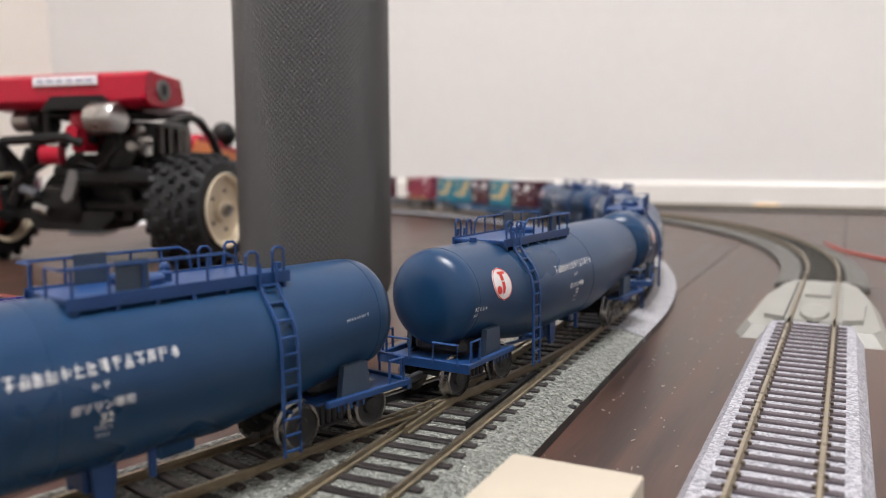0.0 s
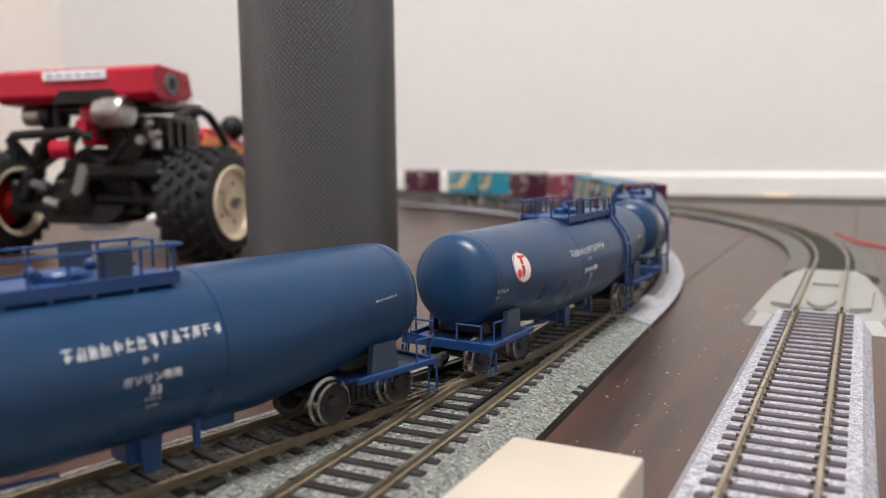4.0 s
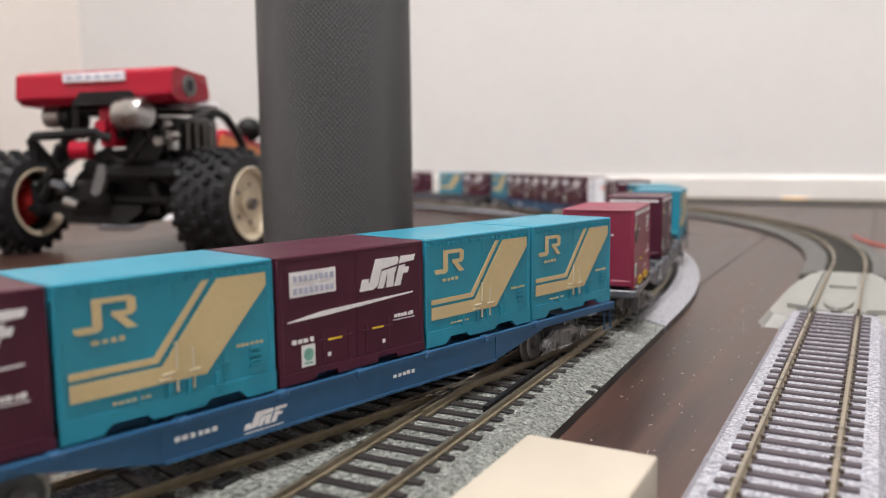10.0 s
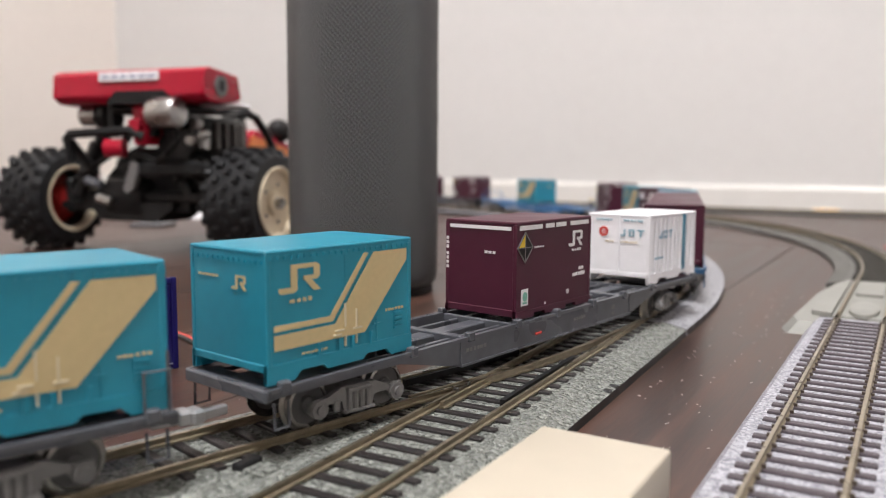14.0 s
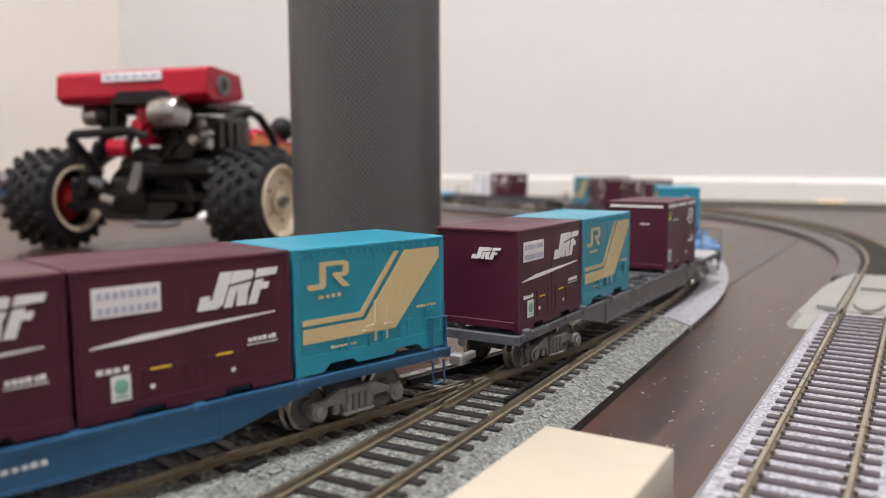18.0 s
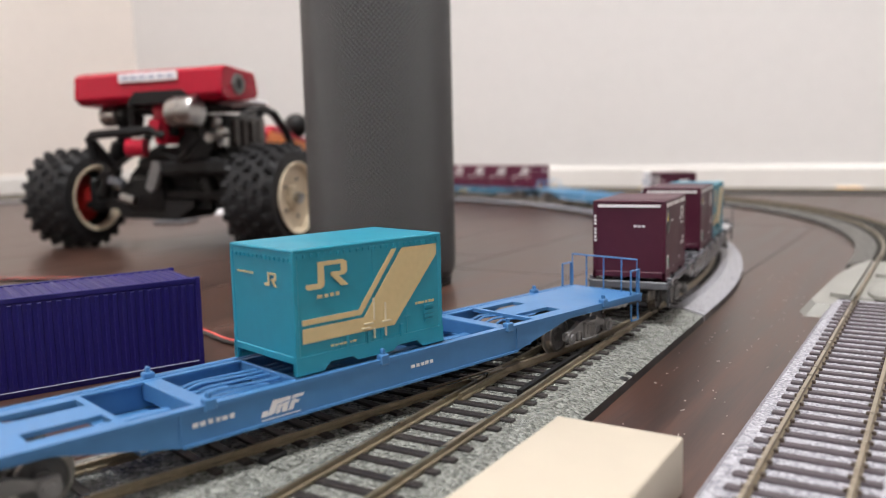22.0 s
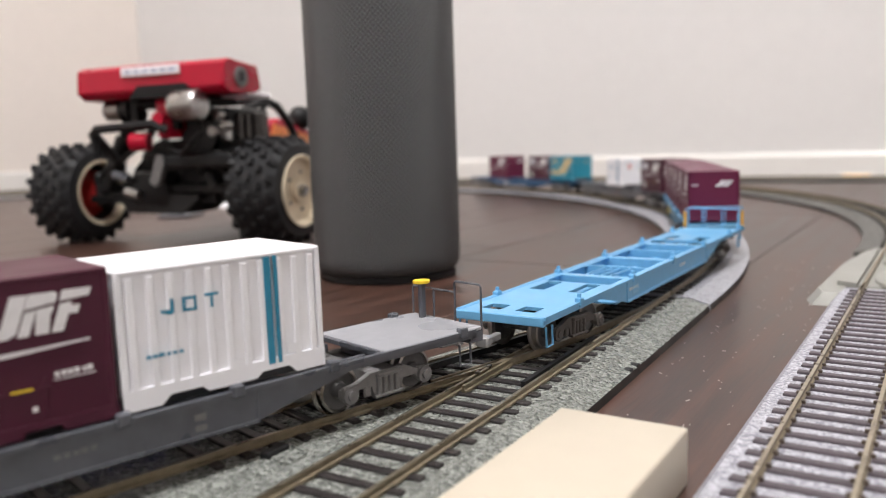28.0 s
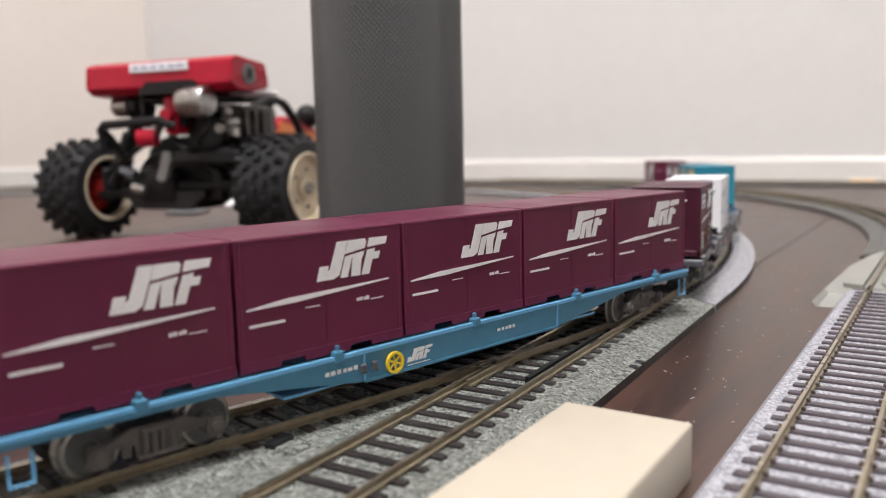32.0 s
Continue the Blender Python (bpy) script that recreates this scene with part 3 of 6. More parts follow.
# ---- rerailing ramp on the right track ----
def build_ramp():
    ob = thing("rerailing_ramp", "pale grey plastic rerailing ramp over the track", "track ramp")
    cx = 0.00865
    outline = [(-0.0265, 0.214), (-0.030, 0.224), (-0.0275, 0.300), (-0.021, 0.350), (-0.012, 0.372), (0.012, 0.372), (0.021, 0.350), (0.0275, 0.300), (0.030, 0.224), (0.0265, 0.214), (0.0195, 0.214), (0.0175, 0.236), (-0.0175, 0.236), (-0.0195, 0.214)]
    bm = B()
    prism(bm, [(cx + x, y) for x, y in outline], 0.0, 0.0052, plane="XY")
    top = [v for v in bm.verts if v.co.z > 0.005]
    for v in top:
        v.co.x = cx + (v.co.x - cx) * 0.86
        v.co.y = 0.293 + (v.co.y - 0.293) * 0.95
    part("plate", bm, RER, ob)
    for sgn in (-1, 1):
        part("shoulder", prism(B(), [(cx + sgn * x, y) for x, y in ((0.0115, 0.232), (0.0195, 0.236), (0.0215, 0.285), (0.0165, 0.335), (0.0112, 0.352))], 0.0050, 0.0072, plane="XY"), RER, ob)
        part("rail", prism(B(), [(cx + sgn * GAUGE - 0.0006, 0.214), (cx + sgn * GAUGE + 0.0006, 0.214), (cx + sgn * GAUGE + 0.0006, 0.372), (cx + sgn * GAUGE - 0.0006, 0.372)], 0.0048, RAIL_Z, plane="XY"), RAIL, ob)
    hump = B()
    lathe(hump, [(0.0062, 0.0050), (0.0060, 0.0066), (0.0050, 0.0074), (0.003, 0.0076)], 20, m=Matrix.Translation((cx, 0.255, 0)) @ Matrix.Diagonal((1, 3.0, 1, 1)))
    part("hump", hump, RER, ob, smooth=True)
    part("far_hump", prism(B(), [(cx - 0.006, 0.30), (cx + 0.006, 0.30), (cx + 0.006, 0.345), (cx - 0.006, 0.345)], 0.0050, 0.0068, plane="XY"), RER, ob)


# ---- loose things on the floor ----
def cloth_material():
    """Woven dark grey cloth wound round a cylinder, its gaps darkened in the colour."""
    m = bpy.data.materials.new("speaker_weave")
    m.use_nodes = True
    n, l = m.node_tree.nodes, m.node_tree.links
    b = n["Principled BSDF"]
    b.inputs["Roughness"].default_value = 0.46
    tc = n.new("ShaderNodeTexCoord")
    sep = n.new("ShaderNodeSeparateXYZ")
    l.new(tc.outputs["Object"], sep.inputs[0])

    def node(op, a, c):
        q = n.new("ShaderNodeMath")
        q.operation = op
        for i, v in enumerate((a, c)):
            if isinstance(v, (int, float)):
                q.inputs[i].default_value = v
            elif v is not None:
                l.new(v, q.inputs[i])
        return q.outputs[0]

    u = node("MULTIPLY", node("ARCTAN2", sep.outputs[1], sep.outputs[0]), 49.0)
    v = node("MULTIPLY", sep.outputs[2], math.pi / 0.0028)
    a = node("SINE", node("ADD", u, v), None)
    c = node("SINE", node("SUBTRACT", u, v), None)
    w = node("MULTIPLY", a, c)
    w = node("ABSOLUTE", w, None)
    # shade in the gaps and highlights on the threads go into the colour
    ramp = n.new("ShaderNodeValToRGB")
    ramp.color_ramp.elements[0].position, ramp.color_ramp.elements[1].position = 0.15, 0.62
    ramp.color_ramp.elements[0].color, ramp.color_ramp.elements[1].color = (0.022, 0.022, 0.023, 1), (0.132, 0.133, 0.139, 1)
    l.new(w, ramp.inputs[0])
    no = n.new("ShaderNodeTexNoise")
    no.inputs["Scale"].default_value = 900
    mx = n.new("ShaderNodeMix")
    mx.data_type = "RGBA"
    mx.blend_type = "MULTIPLY"
    mx.inputs[0].default_value = 0.35
    l.new(tc.outputs["Object"], no.inputs["Vector"])
    l.new(ramp.outputs[0], mx.inputs[6])
    l.new(no.outputs["Color"], mx.inputs[7])
    l.new(mx.outputs[2], b.inputs["Base Color"])
    bu = n.new("ShaderNodeBump")
    bu.inputs["Strength"].default_value, bu.inputs["Distance"].default_value = 1.0, 0.0009
    l.new(w, bu.inputs["Height"])
    l.new(bu.outputs[0], b.inputs["Normal"])
    return m


def build_speaker():
    ob = thing("smart_speaker", "tall dark grey cylinder loudspeaker in woven cloth standing on the floor", "loudspeaker", m=pose(-0.2352, 0.2114, 0))
    r = 0.0404
    part("cloth_sleeve", lathe(B(), [(r - 0.0034, 0.0042), (r - 0.0014, 0.0058), (r - 0.0004, 0.0090), (r, 0.014), (r, 0.226), (r - 0.0006, 0.2295), (r - 0.003, 0.232)], 96), cloth_material(), ob, smooth=True)
    part("foot", lathe(B(), [(r - 0.0042, 0.0), (r - 0.0026, 0.0008), (r - 0.0026, 0.0040), (r - 0.0040, 0.0048)], 64), BLACK, ob, "black rubber foot ring", smooth=True)
    part("cap", lathe(B(), [(r - 0.003, 0.2320), (r - 0.004, 0.2350), (0.01, 0.2352)], 64), BLACK, ob, smooth=True)


def build_block():
    ob = thing("wooden_block", "cream-coloured smooth rectangular block lying on the floor", "block")
    bm = B()
    prism(bm, [(-0.0425, 0.0165), (-0.0140, 0.0165), (-0.0136, -0.0520), (-0.0421, -0.0520)], 0, 0.0124, plane="XY")
    bmesh.ops.bevel(bm, geom=bm.edges[:], offset=0.0007, segments=3, profile=0.5, affect="EDGES")
    part("body", bm, CREAM, ob, smooth=True)


def build_navy_container():
    ob = thing("toy_container", "dark navy corrugated toy shipping container standing on the floor", "toy container", m=pose(-0.187, 0.040, 0, 0, 0, 68))
    L, W, H = 0.0757, 0.0305, 0.0311
    part("body", box(B(), -L + 0.001, -0.001, 0.00022, W - 0.00022, 0.001, H - 0.0006), BOXBLUE, ob)
    for y in (0.0, W - 0.0014):
        for z in (0.0, H - 0.0018):
            part("rail", box(B(), -L, 0.0, y, y + 0.0014, z, z + 0.0018, 0.0002), BOXBLUE, ob)
    for x in (-L, -0.0016):
        for y in (-0.0003, W - 0.0017):
            part("corner_post", box(B(), x, x + 0.0016, y, y + 0.0020, -0.0 + 0.0001, H + 0.0003, 0.0002), BOXBLUE, ob)
    n = 26
    first = roof = None
    for i in range(n):
        x = -L + 0.003 + (L - 0.006) * i / (n - 1)
        for y in (-0.0000, W):
            if first is None:
                first = part("rib", box(B(), -0.0008, 0.0008, -0.0006, 0.0010, 0.0022, H - 0.0022, 0.0003), BOXBLUE, ob)
                first.matrix_basis = pose(x, y + 0.0005, 0)
            else:
                again("rib", first, ob, pose(x, y + (0.0005 if y == 0 else -0.0005), 0, 0, 0, 0 if y == 0 else 180))
        if roof is None:
            roof = part("roof_rib", box(B(), -0.0008, 0.0008, 0.0020, W - 0.0020, H - 0.0012, H - 0.0002, 0.0003), BOXBLUE, ob)
            roof.matrix_basis = pose(x, 0, 0)
        else:
            again("roof_rib", roof, ob, pose(x, 0, 0))
    part("bottom_line", box(B(), -L + 0.002, -0.002, -0.0004, 0.0, 0.0019, 0.0021), PRINT_FAINT, ob)


def wire(name, label, pts, material, r=0.0009):
    """A bent insulated wire through points on the floor."""
    bm = B()
    out = []
    ps = [Vector(p) for p in pts]
    for i in range(len(ps) - 1):
        a, b = ps[max(i - 1, 0)], ps[min(i + 2, len(ps) - 1)]
        for k in range(8):
            u = k / 8
            p, q = ps[i], ps[i + 1]
            t0, t1 = (q - a) / 2, (b - p) / 2
            out.append(p * (2 * u**3 - 3 * u**2 + 1) + t0 * (u**3 - 2 * u**2 + u) + q * (3 * u**2 - 2 * u**3) + t1 * (u**3 - u**2))
    out.append(ps[-1])
    tube(bm, out, r, 8)
    return tagged(part(name, bm, material, smooth=True), label, "wire")


def build_wires():
    z = 0.0009
    base = [(-0.75, 0.05), (-0.56, 0.085), (-0.462, 0.114), (-0.399, 0.140), (-0.32, 0.120), (-0.268, 0.085), (-0.228, 0.075), (-0.207, 0.068), (-0.192, 0.0672), (-0.183, 0.076), (-0.171, 0.080), (-0.150, 0.074), (-0.125, 0.060), (-0.106, 0.045)]
    wire("red_wire", "thin red insulated wire lying on the floor", [(x, y, z) for x, y in base], WIRE_RED)
    wire("black_wire", "thin black insulated wire lying beside the red one", [(x + 0.0012, y - 0.0019, z) for x, y in base], WIRE_BLACK)
    wire("red_wire", "thin red insulated wire lying on the floor near the curve", [(0.004, 0.640, z), (0.012, 0.600, z), (0.022, 0.569, z), (0.034, 0.548, z), (0.050, 0.525, z), (0.12, 0.47, z), (0.25, 0.43, z)], WIRE_RED, 0.0009)


def build_clutter():
    ob = thing("paper_sheet", "folded sheet of white paper lying on the floor", "paper", m=pose(-0.90, 0.56, 0, 0, 0, 18))
    bm = B()
    prism(bm, [(-0.15, 0.0), (-0.03, 0.012), (0.02, 0.020), (0.15, 0.0005), (0.15, 0.0), (0.02, 0.0190), (-0.03, 0.0112), (-0.1485, 0.0)], -0.07, 0.07)
    part("sheet", bm, PAPER, ob)
    ob = thing("grey_pad", "small flat grey plastic pad lying on the floor", "pad", m=pose(-0.695, 0.445, 0, 0, 0, 30))
    part("body", box(B(), -0.018, 0.018, -0.022, 0.022, 0, 0.004, 0.001), DECK_GREY, ob)
    rnd = random.Random(11)
    bm = B()
    for i in range(150):
        x, y = rnd.uniform(-0.05, -0.013), rnd.uniform(0.03, 0.33)
        if i > 95:
            x, y = rnd.uniform(-0.32, -0.10), rnd.uniform(0.02, 0.30)
        a, w = rnd.uniform(0, 3.14), rnd.uniform(0.00008, 0.0002)
        h = rnd.uniform(0.0002, 0.0008) if rnd.random() < 0.85 else rnd.uniform(0.001, 0.0019)
        bmesh.ops.create_cube(bm, size=1.0, matrix=Matrix.Translation((x, y, 0.0001)) @ Matrix.Rotation(a, 4, "Z") @ Matrix.Diagonal((h, w, 0.0002, 1)))
    tagged(part("dust", bm, DUST), "scattered white dust flecks and short hairs on the floor", "dust", kind="stuff")
    # a slit of warm light at the foot of the wall
    ob = thing("wall_light_slit", "small warm glowing night light low on the baseboard", "night light", m=pose(-0.088, room_y1 - 0.007, 0.0035))
    part("glow", box(B(), -0.018, 0.018, -0.003, 0.0, -0.003, 0.004, 0.001), SLIT_LIGHT, ob)
    part("housing", box(B(), -0.024, 0.024, -0.0025, 0.0, -0.0034, 0.006, 0.001), BASEBOARD, ob)


# ---- toy buggy ----
def build_buggy():
    ob = thing("toy_buggy", "red radio-controlled toy buggy with knobbly tyres and rear wing", "toy buggy", m=pose(-0.4895, 0.273, 0, 0, 0, 11.4))
    R, w = 0.0405, 0.042
    for sgn in (-1, 1):
        cx = sgn * 0.0950
        tyre = B()
        prof = [(0.0235, -w / 2 + 0.001), (0.027, -w / 2), (0.034, -w / 2 + 0.0005), (0.0375, -w / 2 + 0.006), (0.038, 0.0), (0.0375, w / 2 - 0.006), (0.034, w / 2 - 0.0005), (0.027, w / 2), (0.0235, w / 2 - 0.001)]
        m = Matrix.Translation((cx, 0, R))
        lathe(tyre, prof, 36, "X", m=m, caps="ring")
        wheel = new("wheel")
        wheel.parent = ob
        part("tyre", tyre, RUBBER, wheel, "knobbly black rubber tyre")
        knob = None
        for i in range(20):
            for j, u in enumerate((-0.0165, -0.0085, 0.0, 0.0085, 0.0165)):
                a = 2 * math.pi * (i + 0.5 * (j % 2)) / 20
                mm = m @ Matrix.Rotation(a, 4, "X") @ Matrix.Translation((u, 0, 0.0375 if abs(u) < 0.012 else 0.0365)) @ Matrix.Rotation(radians(-18 * u / 0.0165), 4, "Y")
                if knob is None:
                    bm = box(B(), -0.0029, 0.0029, -0.0028, 0.0028, -0.0032, 0.0036)
                    for v in bm.verts:
                        if v.co.z > 0:
                            v.co.x, v.co.y = v.co.x * 0.72, v.co.y * 0.72
                    knob = part("tread_block", bm, RUBBER, wheel)
                    knob.matrix_basis = mm
                else:
                    again("tread_block", knob, wheel, mm)
        s = sgn
        rim = B()
        lathe(rim, [(0.0240, -s * 0.015), (0.0250, s * 0.020), (0.0268, s * 0.0225), (0.0262, s * 0.0232), (0.0235, s * 0.0222), (0.0225, s * 0.0185), (0.0090, s * 0.0178), (0.0085, s * 0.0205), (0.001, s * 0.0206)], 40, "X", m=m, caps="last")
        part("rim", rim, RIM, wheel, "cream plastic wheel rim", smooth=True)
        ring = B()
        lathe(ring, [(0.0240, -s * 0.0205), (0.0268, -s * 0.0228), (0.0262, -s * 0.0232), (0.0238, -s * 0.0225), (0.0232, -s * 0.016)], 40, "X", m=m, caps="none")
        part("inner_ring", ring, RIM, wheel, smooth=True)
        hub = B()
        lathe(hub, [(0.0205, -s * 0.001), (0.0200, -s * 0.006), (0.0120, -s * 0.009), (0.0110, -s * 0.018), (0.004, -s * 0.021), (0.001, -s * 0.0212)], 20, "X", m=m)
        part("hub", hub, RIM_RED, wheel, "red inner hub")
        for k in range(5):
            a = 2 * math.pi * k / 5
            dot = cyl(B(), m @ Vector((s * 0.0176, 0.0145 * math.cos(a), 0.0145 * math.sin(a))), m @ Vector((s * 0.0187, 0.0145 * math.cos(a), 0.0145 * math.sin(a))), 0.0013, 10)
            part("wheel_hole", dot, BOGIE_BROWN, wheel)
        part("axle_nut", cyl(B(), m @ Vector((s * 0.0204, 0, 0)), m @ Vector((s * 0.0245, 0, 0)), 0.0042, 6), SILVER, wheel, "steel axle nut")
        part("drive_shaft", cyl(B(), (sgn * 0.016, 0.0, 0.050), (sgn * 0.076, 0, R), 0.0036, 10), BLACK, ob)
        part("suspension_arm", prism(B(), [(sgn * 0.014, -0.012), (sgn * 0.078, -0.009), (sgn * 0.078, 0.009), (sgn * 0.014, 0.026)], 0.033, 0.0385, plane="XY"), BLACK, ob)
        part("upright", box(B(), *sorted((sgn * 0.068, sgn * 0.0745)), -0.008, 0.008, 0.029, 0.057, 0.002), BLACK, ob)
        part("damper", cyl(B(), (sgn * 0.052, -0.016, 0.044), (sgn * 0.028, -0.010, 0.096), 0.0052, 12), BLACK, ob, smooth=True)
        part("damper_spring", cyl(B(), (sgn * 0.046, -0.0155, 0.056), (sgn * 0.034, -0.012, 0.084), 0.0068, 12), BLACK, ob)
    wing = B()
    prism(wing, [(-0.034, 0.1124), (-0.040, 0.1169), (-0.0385, 0.1334), (-0.033, 0.1364), (0.002, 0.1329), (0.006, 0.1174), (0.002, 0.1144), (-0.018, 0.1114)], -0.0505, 0.0830, plane="YZ")
    bmesh.ops.bevel(wing, geom=wing.edges[:], offset=0.0012, segments=2, profile=0.5, affect="EDGES")
    wing = part("wing", wing, RED, ob, "glossy red plastic rear wing")
    part("sticker", box(B(), -0.006, 0.046, -0.0404, -0.0386, 0.1276, 0.1340), STICKER, wing, "white sticker with small dark print").matrix_basis = pose(0, -0.0005, 0)
    for k in range(6):
        part("print_bar", box(B(), -0.0025 + k * 0.0080, 0.0030 + k * 0.0080, -0.0412, -0.0408, 0.1294, 0.1314), PRINT_FAINT, wing)
    part("number_plate", cyl(B(), (0.0829, -0.020, 0.1239), (0.0842, -0.020, 0.1239), 0.0074, 24), BOGIE_GREY, wing, "round grey number sticker")
    part("number_bar", box(B(), 0.0841, 0.0846, -0.0228, -0.0172, 0.1204, 0.1276), BLACK, wing)
    part("wing_recess", prism(B(), [(0.000, 0.1114), (0.060, 0.1114), (0.050, 0.1204), (0.008, 0.1204)], -0.0412, -0.0340), BLACK, wing, "black recess under the wing")
    part("wing_underside", box(B(), -0.012, 0.062, -0.030, 0.006, 0.1049, 0.1116, 0.003), BLACK, ob)
    part("wing_stay", box(B(), -0.010, -0.004, -0.030, -0.022, 0.088, 0.112, 0.001), BLACK, ob)
    part("wing_stay", box(B(), 0.026, 0.032, -0.030, -0.022, 0.088, 0.112, 0.001), BLACK, ob)
    part("motor", lathe(B(), [(0.002, -0.0140), (0.0060, -0.0138), (0.0065, -0.0120), (0.0098, -0.0112), (0.0110, -0.0095), (0.0112, 0.0090), (0.0098, 0.0112), (0.0050, 0.0122), (0.002, 0.0124)], 32, "X", m=Matrix.Translation((0.0510, -0.040, 0.1045))), SILVER, ob, "polished silver motor can", smooth=True)
    part("gear_case", box(B(), 0.016, 0.028, -0.034, 0.010, 0.082, 0.1110, 0.003, seg=2), RED, ob, "red plastic gear case", smooth=True)
    part("gear_cover", cyl(B(), (0.021, -0.038, 0.096), (0.021, -0.030, 0.096), 0.0050, 20), RED, ob)
    part("red_cap", cyl(B(), (-0.004, -0.038, 0.080), (0.009, -0.034, 0.080), 0.0066, 16), RED, ob)
    part("left_damper_cap", lathe(B(), [(0.004, -0.008), (0.008, -0.007), (0.008, 0.007), (0.004, 0.008)], 16, "X", m=Matrix.Translation((-0.034, -0.018, 0.1050))), SILVER, ob, smooth=True)
    part("damper_wheel", cyl(B(), (-0.022, -0.018, 0.104), (-0.014, -0.018, 0.104), 0.0115, 20), BLACK, ob)
    part("bumper", tube(B(), [(-0.040, -0.034, 0.070), (-0.0425, -0.036, 0.087), (-0.038, -0.037, 0.0905), (0.018, -0.038, 0.0925), (0.026, -0.034, 0.088)], 0.0034, 8), BLACK, ob, smooth=True)
    part("bumper_leg", cyl(B(), (-0.0415, -0.034, 0.086), (-0.030, -0.020, 0.060), 0.0034, 8), BLACK, ob)
    part("rear_frame", prism(B(), [(-0.038, 0.040), (0.062, 0.037), (0.066, 0.066), (0.050, 0.082), (-0.004, 0.080), (-0.026, 0.060)], -0.012, 0.040), BLACK, ob)
    part("gearbox", box(B(), -0.022, 0.014, -0.024, -0.006, 0.030, 0.058, 0.005, seg=2), BLACK, ob, smooth=True)
    part("lever", prism(B(), [(0.006, 0.050), (0.010, 0.047), (0.015, 0.050), (0.020, 0.063), (0.019, 0.069), (0.014, 0.070)], -0.034, -0.029), BOGIE_GREY, ob, "grey plastic lever")
    part("rear_arm", box(B(), -0.006, 0.064, -0.026, -0.016, 0.064, 0.072, 0.002), BLACK, ob)
    part("rear_arm", box(B(), 0.000, 0.070, -0.020, -0.010, 0.040, 0.048, 0.002), BLACK, ob)
    part("skid_plate", prism(B(), [(-0.034, 0.034), (-0.026, 0.026), (0.024, 0.025), (0.040, 0.036), (0.040, 0.040), (-0.034, 0.040)], -0.022, 0.02), BLACK, ob)
    for q in (-0.030, 0.030):
        part("tie_rod", cyl(B(), (0.006 + q * 0.4, -0.030, 0.076), (0.006 + q * 2.0, -0.018, 0.056), 0.0022, 8), BLACK, ob)
    for x, z in ((0.060, 0.098), (0.066, 0.090), (0.056, 0.086)):
        part("spring_coil", lathe(B(), [(0.0030, -0.004), (0.0042, -0.003), (0.0042, 0.003), (0.0030, 0.004)], 14, "Y", m=Matrix.Translation((x, -0.018, z))), SILVER, ob, "small bright metal fitting", smooth=True)
    part("engine_block", box(B(), 0.034, 0.060, -0.006, 0.050, 0.074, 0.104, 0.004, seg=2), BLACK, ob, smooth=True)
    for k in range(4):
        part("cooling_fin", box(B(), 0.0595, 0.0640, 0.002 + k * 0.011, 0.007 + k * 0.011, 0.080, 0.100, 0.0008), BOGIE_BROWN, ob)
    part("chassis_rail", box(B(), 0.014, 0.078, -0.032, -0.022, 0.060, 0.070, 0.002), BLACK, ob)
    part("hose", tube(B(), [(0.050, -0.030, 0.098), (0.056, -0.034, 0.086), (0.048, -0.036, 0.076), (0.036, -0.032, 0.070)], 0.0020, 8), BLACK, ob, smooth=True)
    part("gear_guard", prism(B(), [(0.026, 0.074), (0.052, 0.070), (0.060, 0.082), (0.056, 0.094), (0.036, 0.094), (0.028, 0.086)], -0.020, -0.012), BLACK, ob)
    part("heat_sink", box(B(), 0.052, 0.064, -0.016, -0.006, 0.078, 0.092, 0.002), SILVER, ob)
    part("link", cyl(B(), (-0.034, -0.026, 0.056), (-0.020, -0.027, 0.052), 0.0036, 12), DECK_GREY, ob)
    part("link", cyl(B(), (-0.022, -0.028, 0.043), (-0.010, -0.028, 0.040), 0.0036, 12), SILVER, ob)
    part("chassis", prism(B(), [(-0.05, -0.015), (0.05, -0.015), (0.055, 0.10), (0.04, 0.27), (-0.04, 0.27), (-0.055, 0.10)], 0.033, 0.041, plane="XY"), BLACK, ob)
    part("tub", box(B(), -0.048, 0.062, 0.015, 0.19, 0.041, 0.076, 0.006), BLACK, ob)
    body = B()
    prism(body, [(0.095, 0.060), (0.098, 0.092), (0.120, 0.100), (0.20, 0.084), (0.30, 0.056), (0.31, 0.048), (0.22, 0.050)], -0.020, 0.024, plane="YZ")
    bmesh.ops.bevel(body, geom=body.edges[:], offset=0.004, segments=2, profile=0.5, affect="EDGES")
    body = part("body_shell", body, RED, ob, "glossy red plastic body shell with orange stickers")
    part("stripe", prism(B(), [(0.104, 0.084), (0.200, 0.068), (0.270, 0.056), (0.262, 0.062), (0.190, 0.080), (0.110, 0.094)], 0.0238, 0.0250, plane="YZ"), ORANGE, body, "orange sticker stripe")
    part("sticker_patch", prism(B(), [(0.102, 0.070), (0.150, 0.064), (0.158, 0.070), (0.112, 0.080)], 0.0238, 0.0252, plane="YZ"), PRINT_FAINT, body, "pale lavender sticker")
    part("stripe_edge", prism(B(), [(0.104, 0.0815), (0.200, 0.0655), (0.200, 0.0672), (0.104, 0.0832)], 0.0238, 0.0251, plane="YZ"), PRINT_YELLOW, body, "thin yellow sticker line")
    part("white_panel", box(B(), 0.044, 0.082, -0.012, 0.020, 0.1104, 0.1138, 0.001), STICKER, ob, "white plastic panel under the wing")
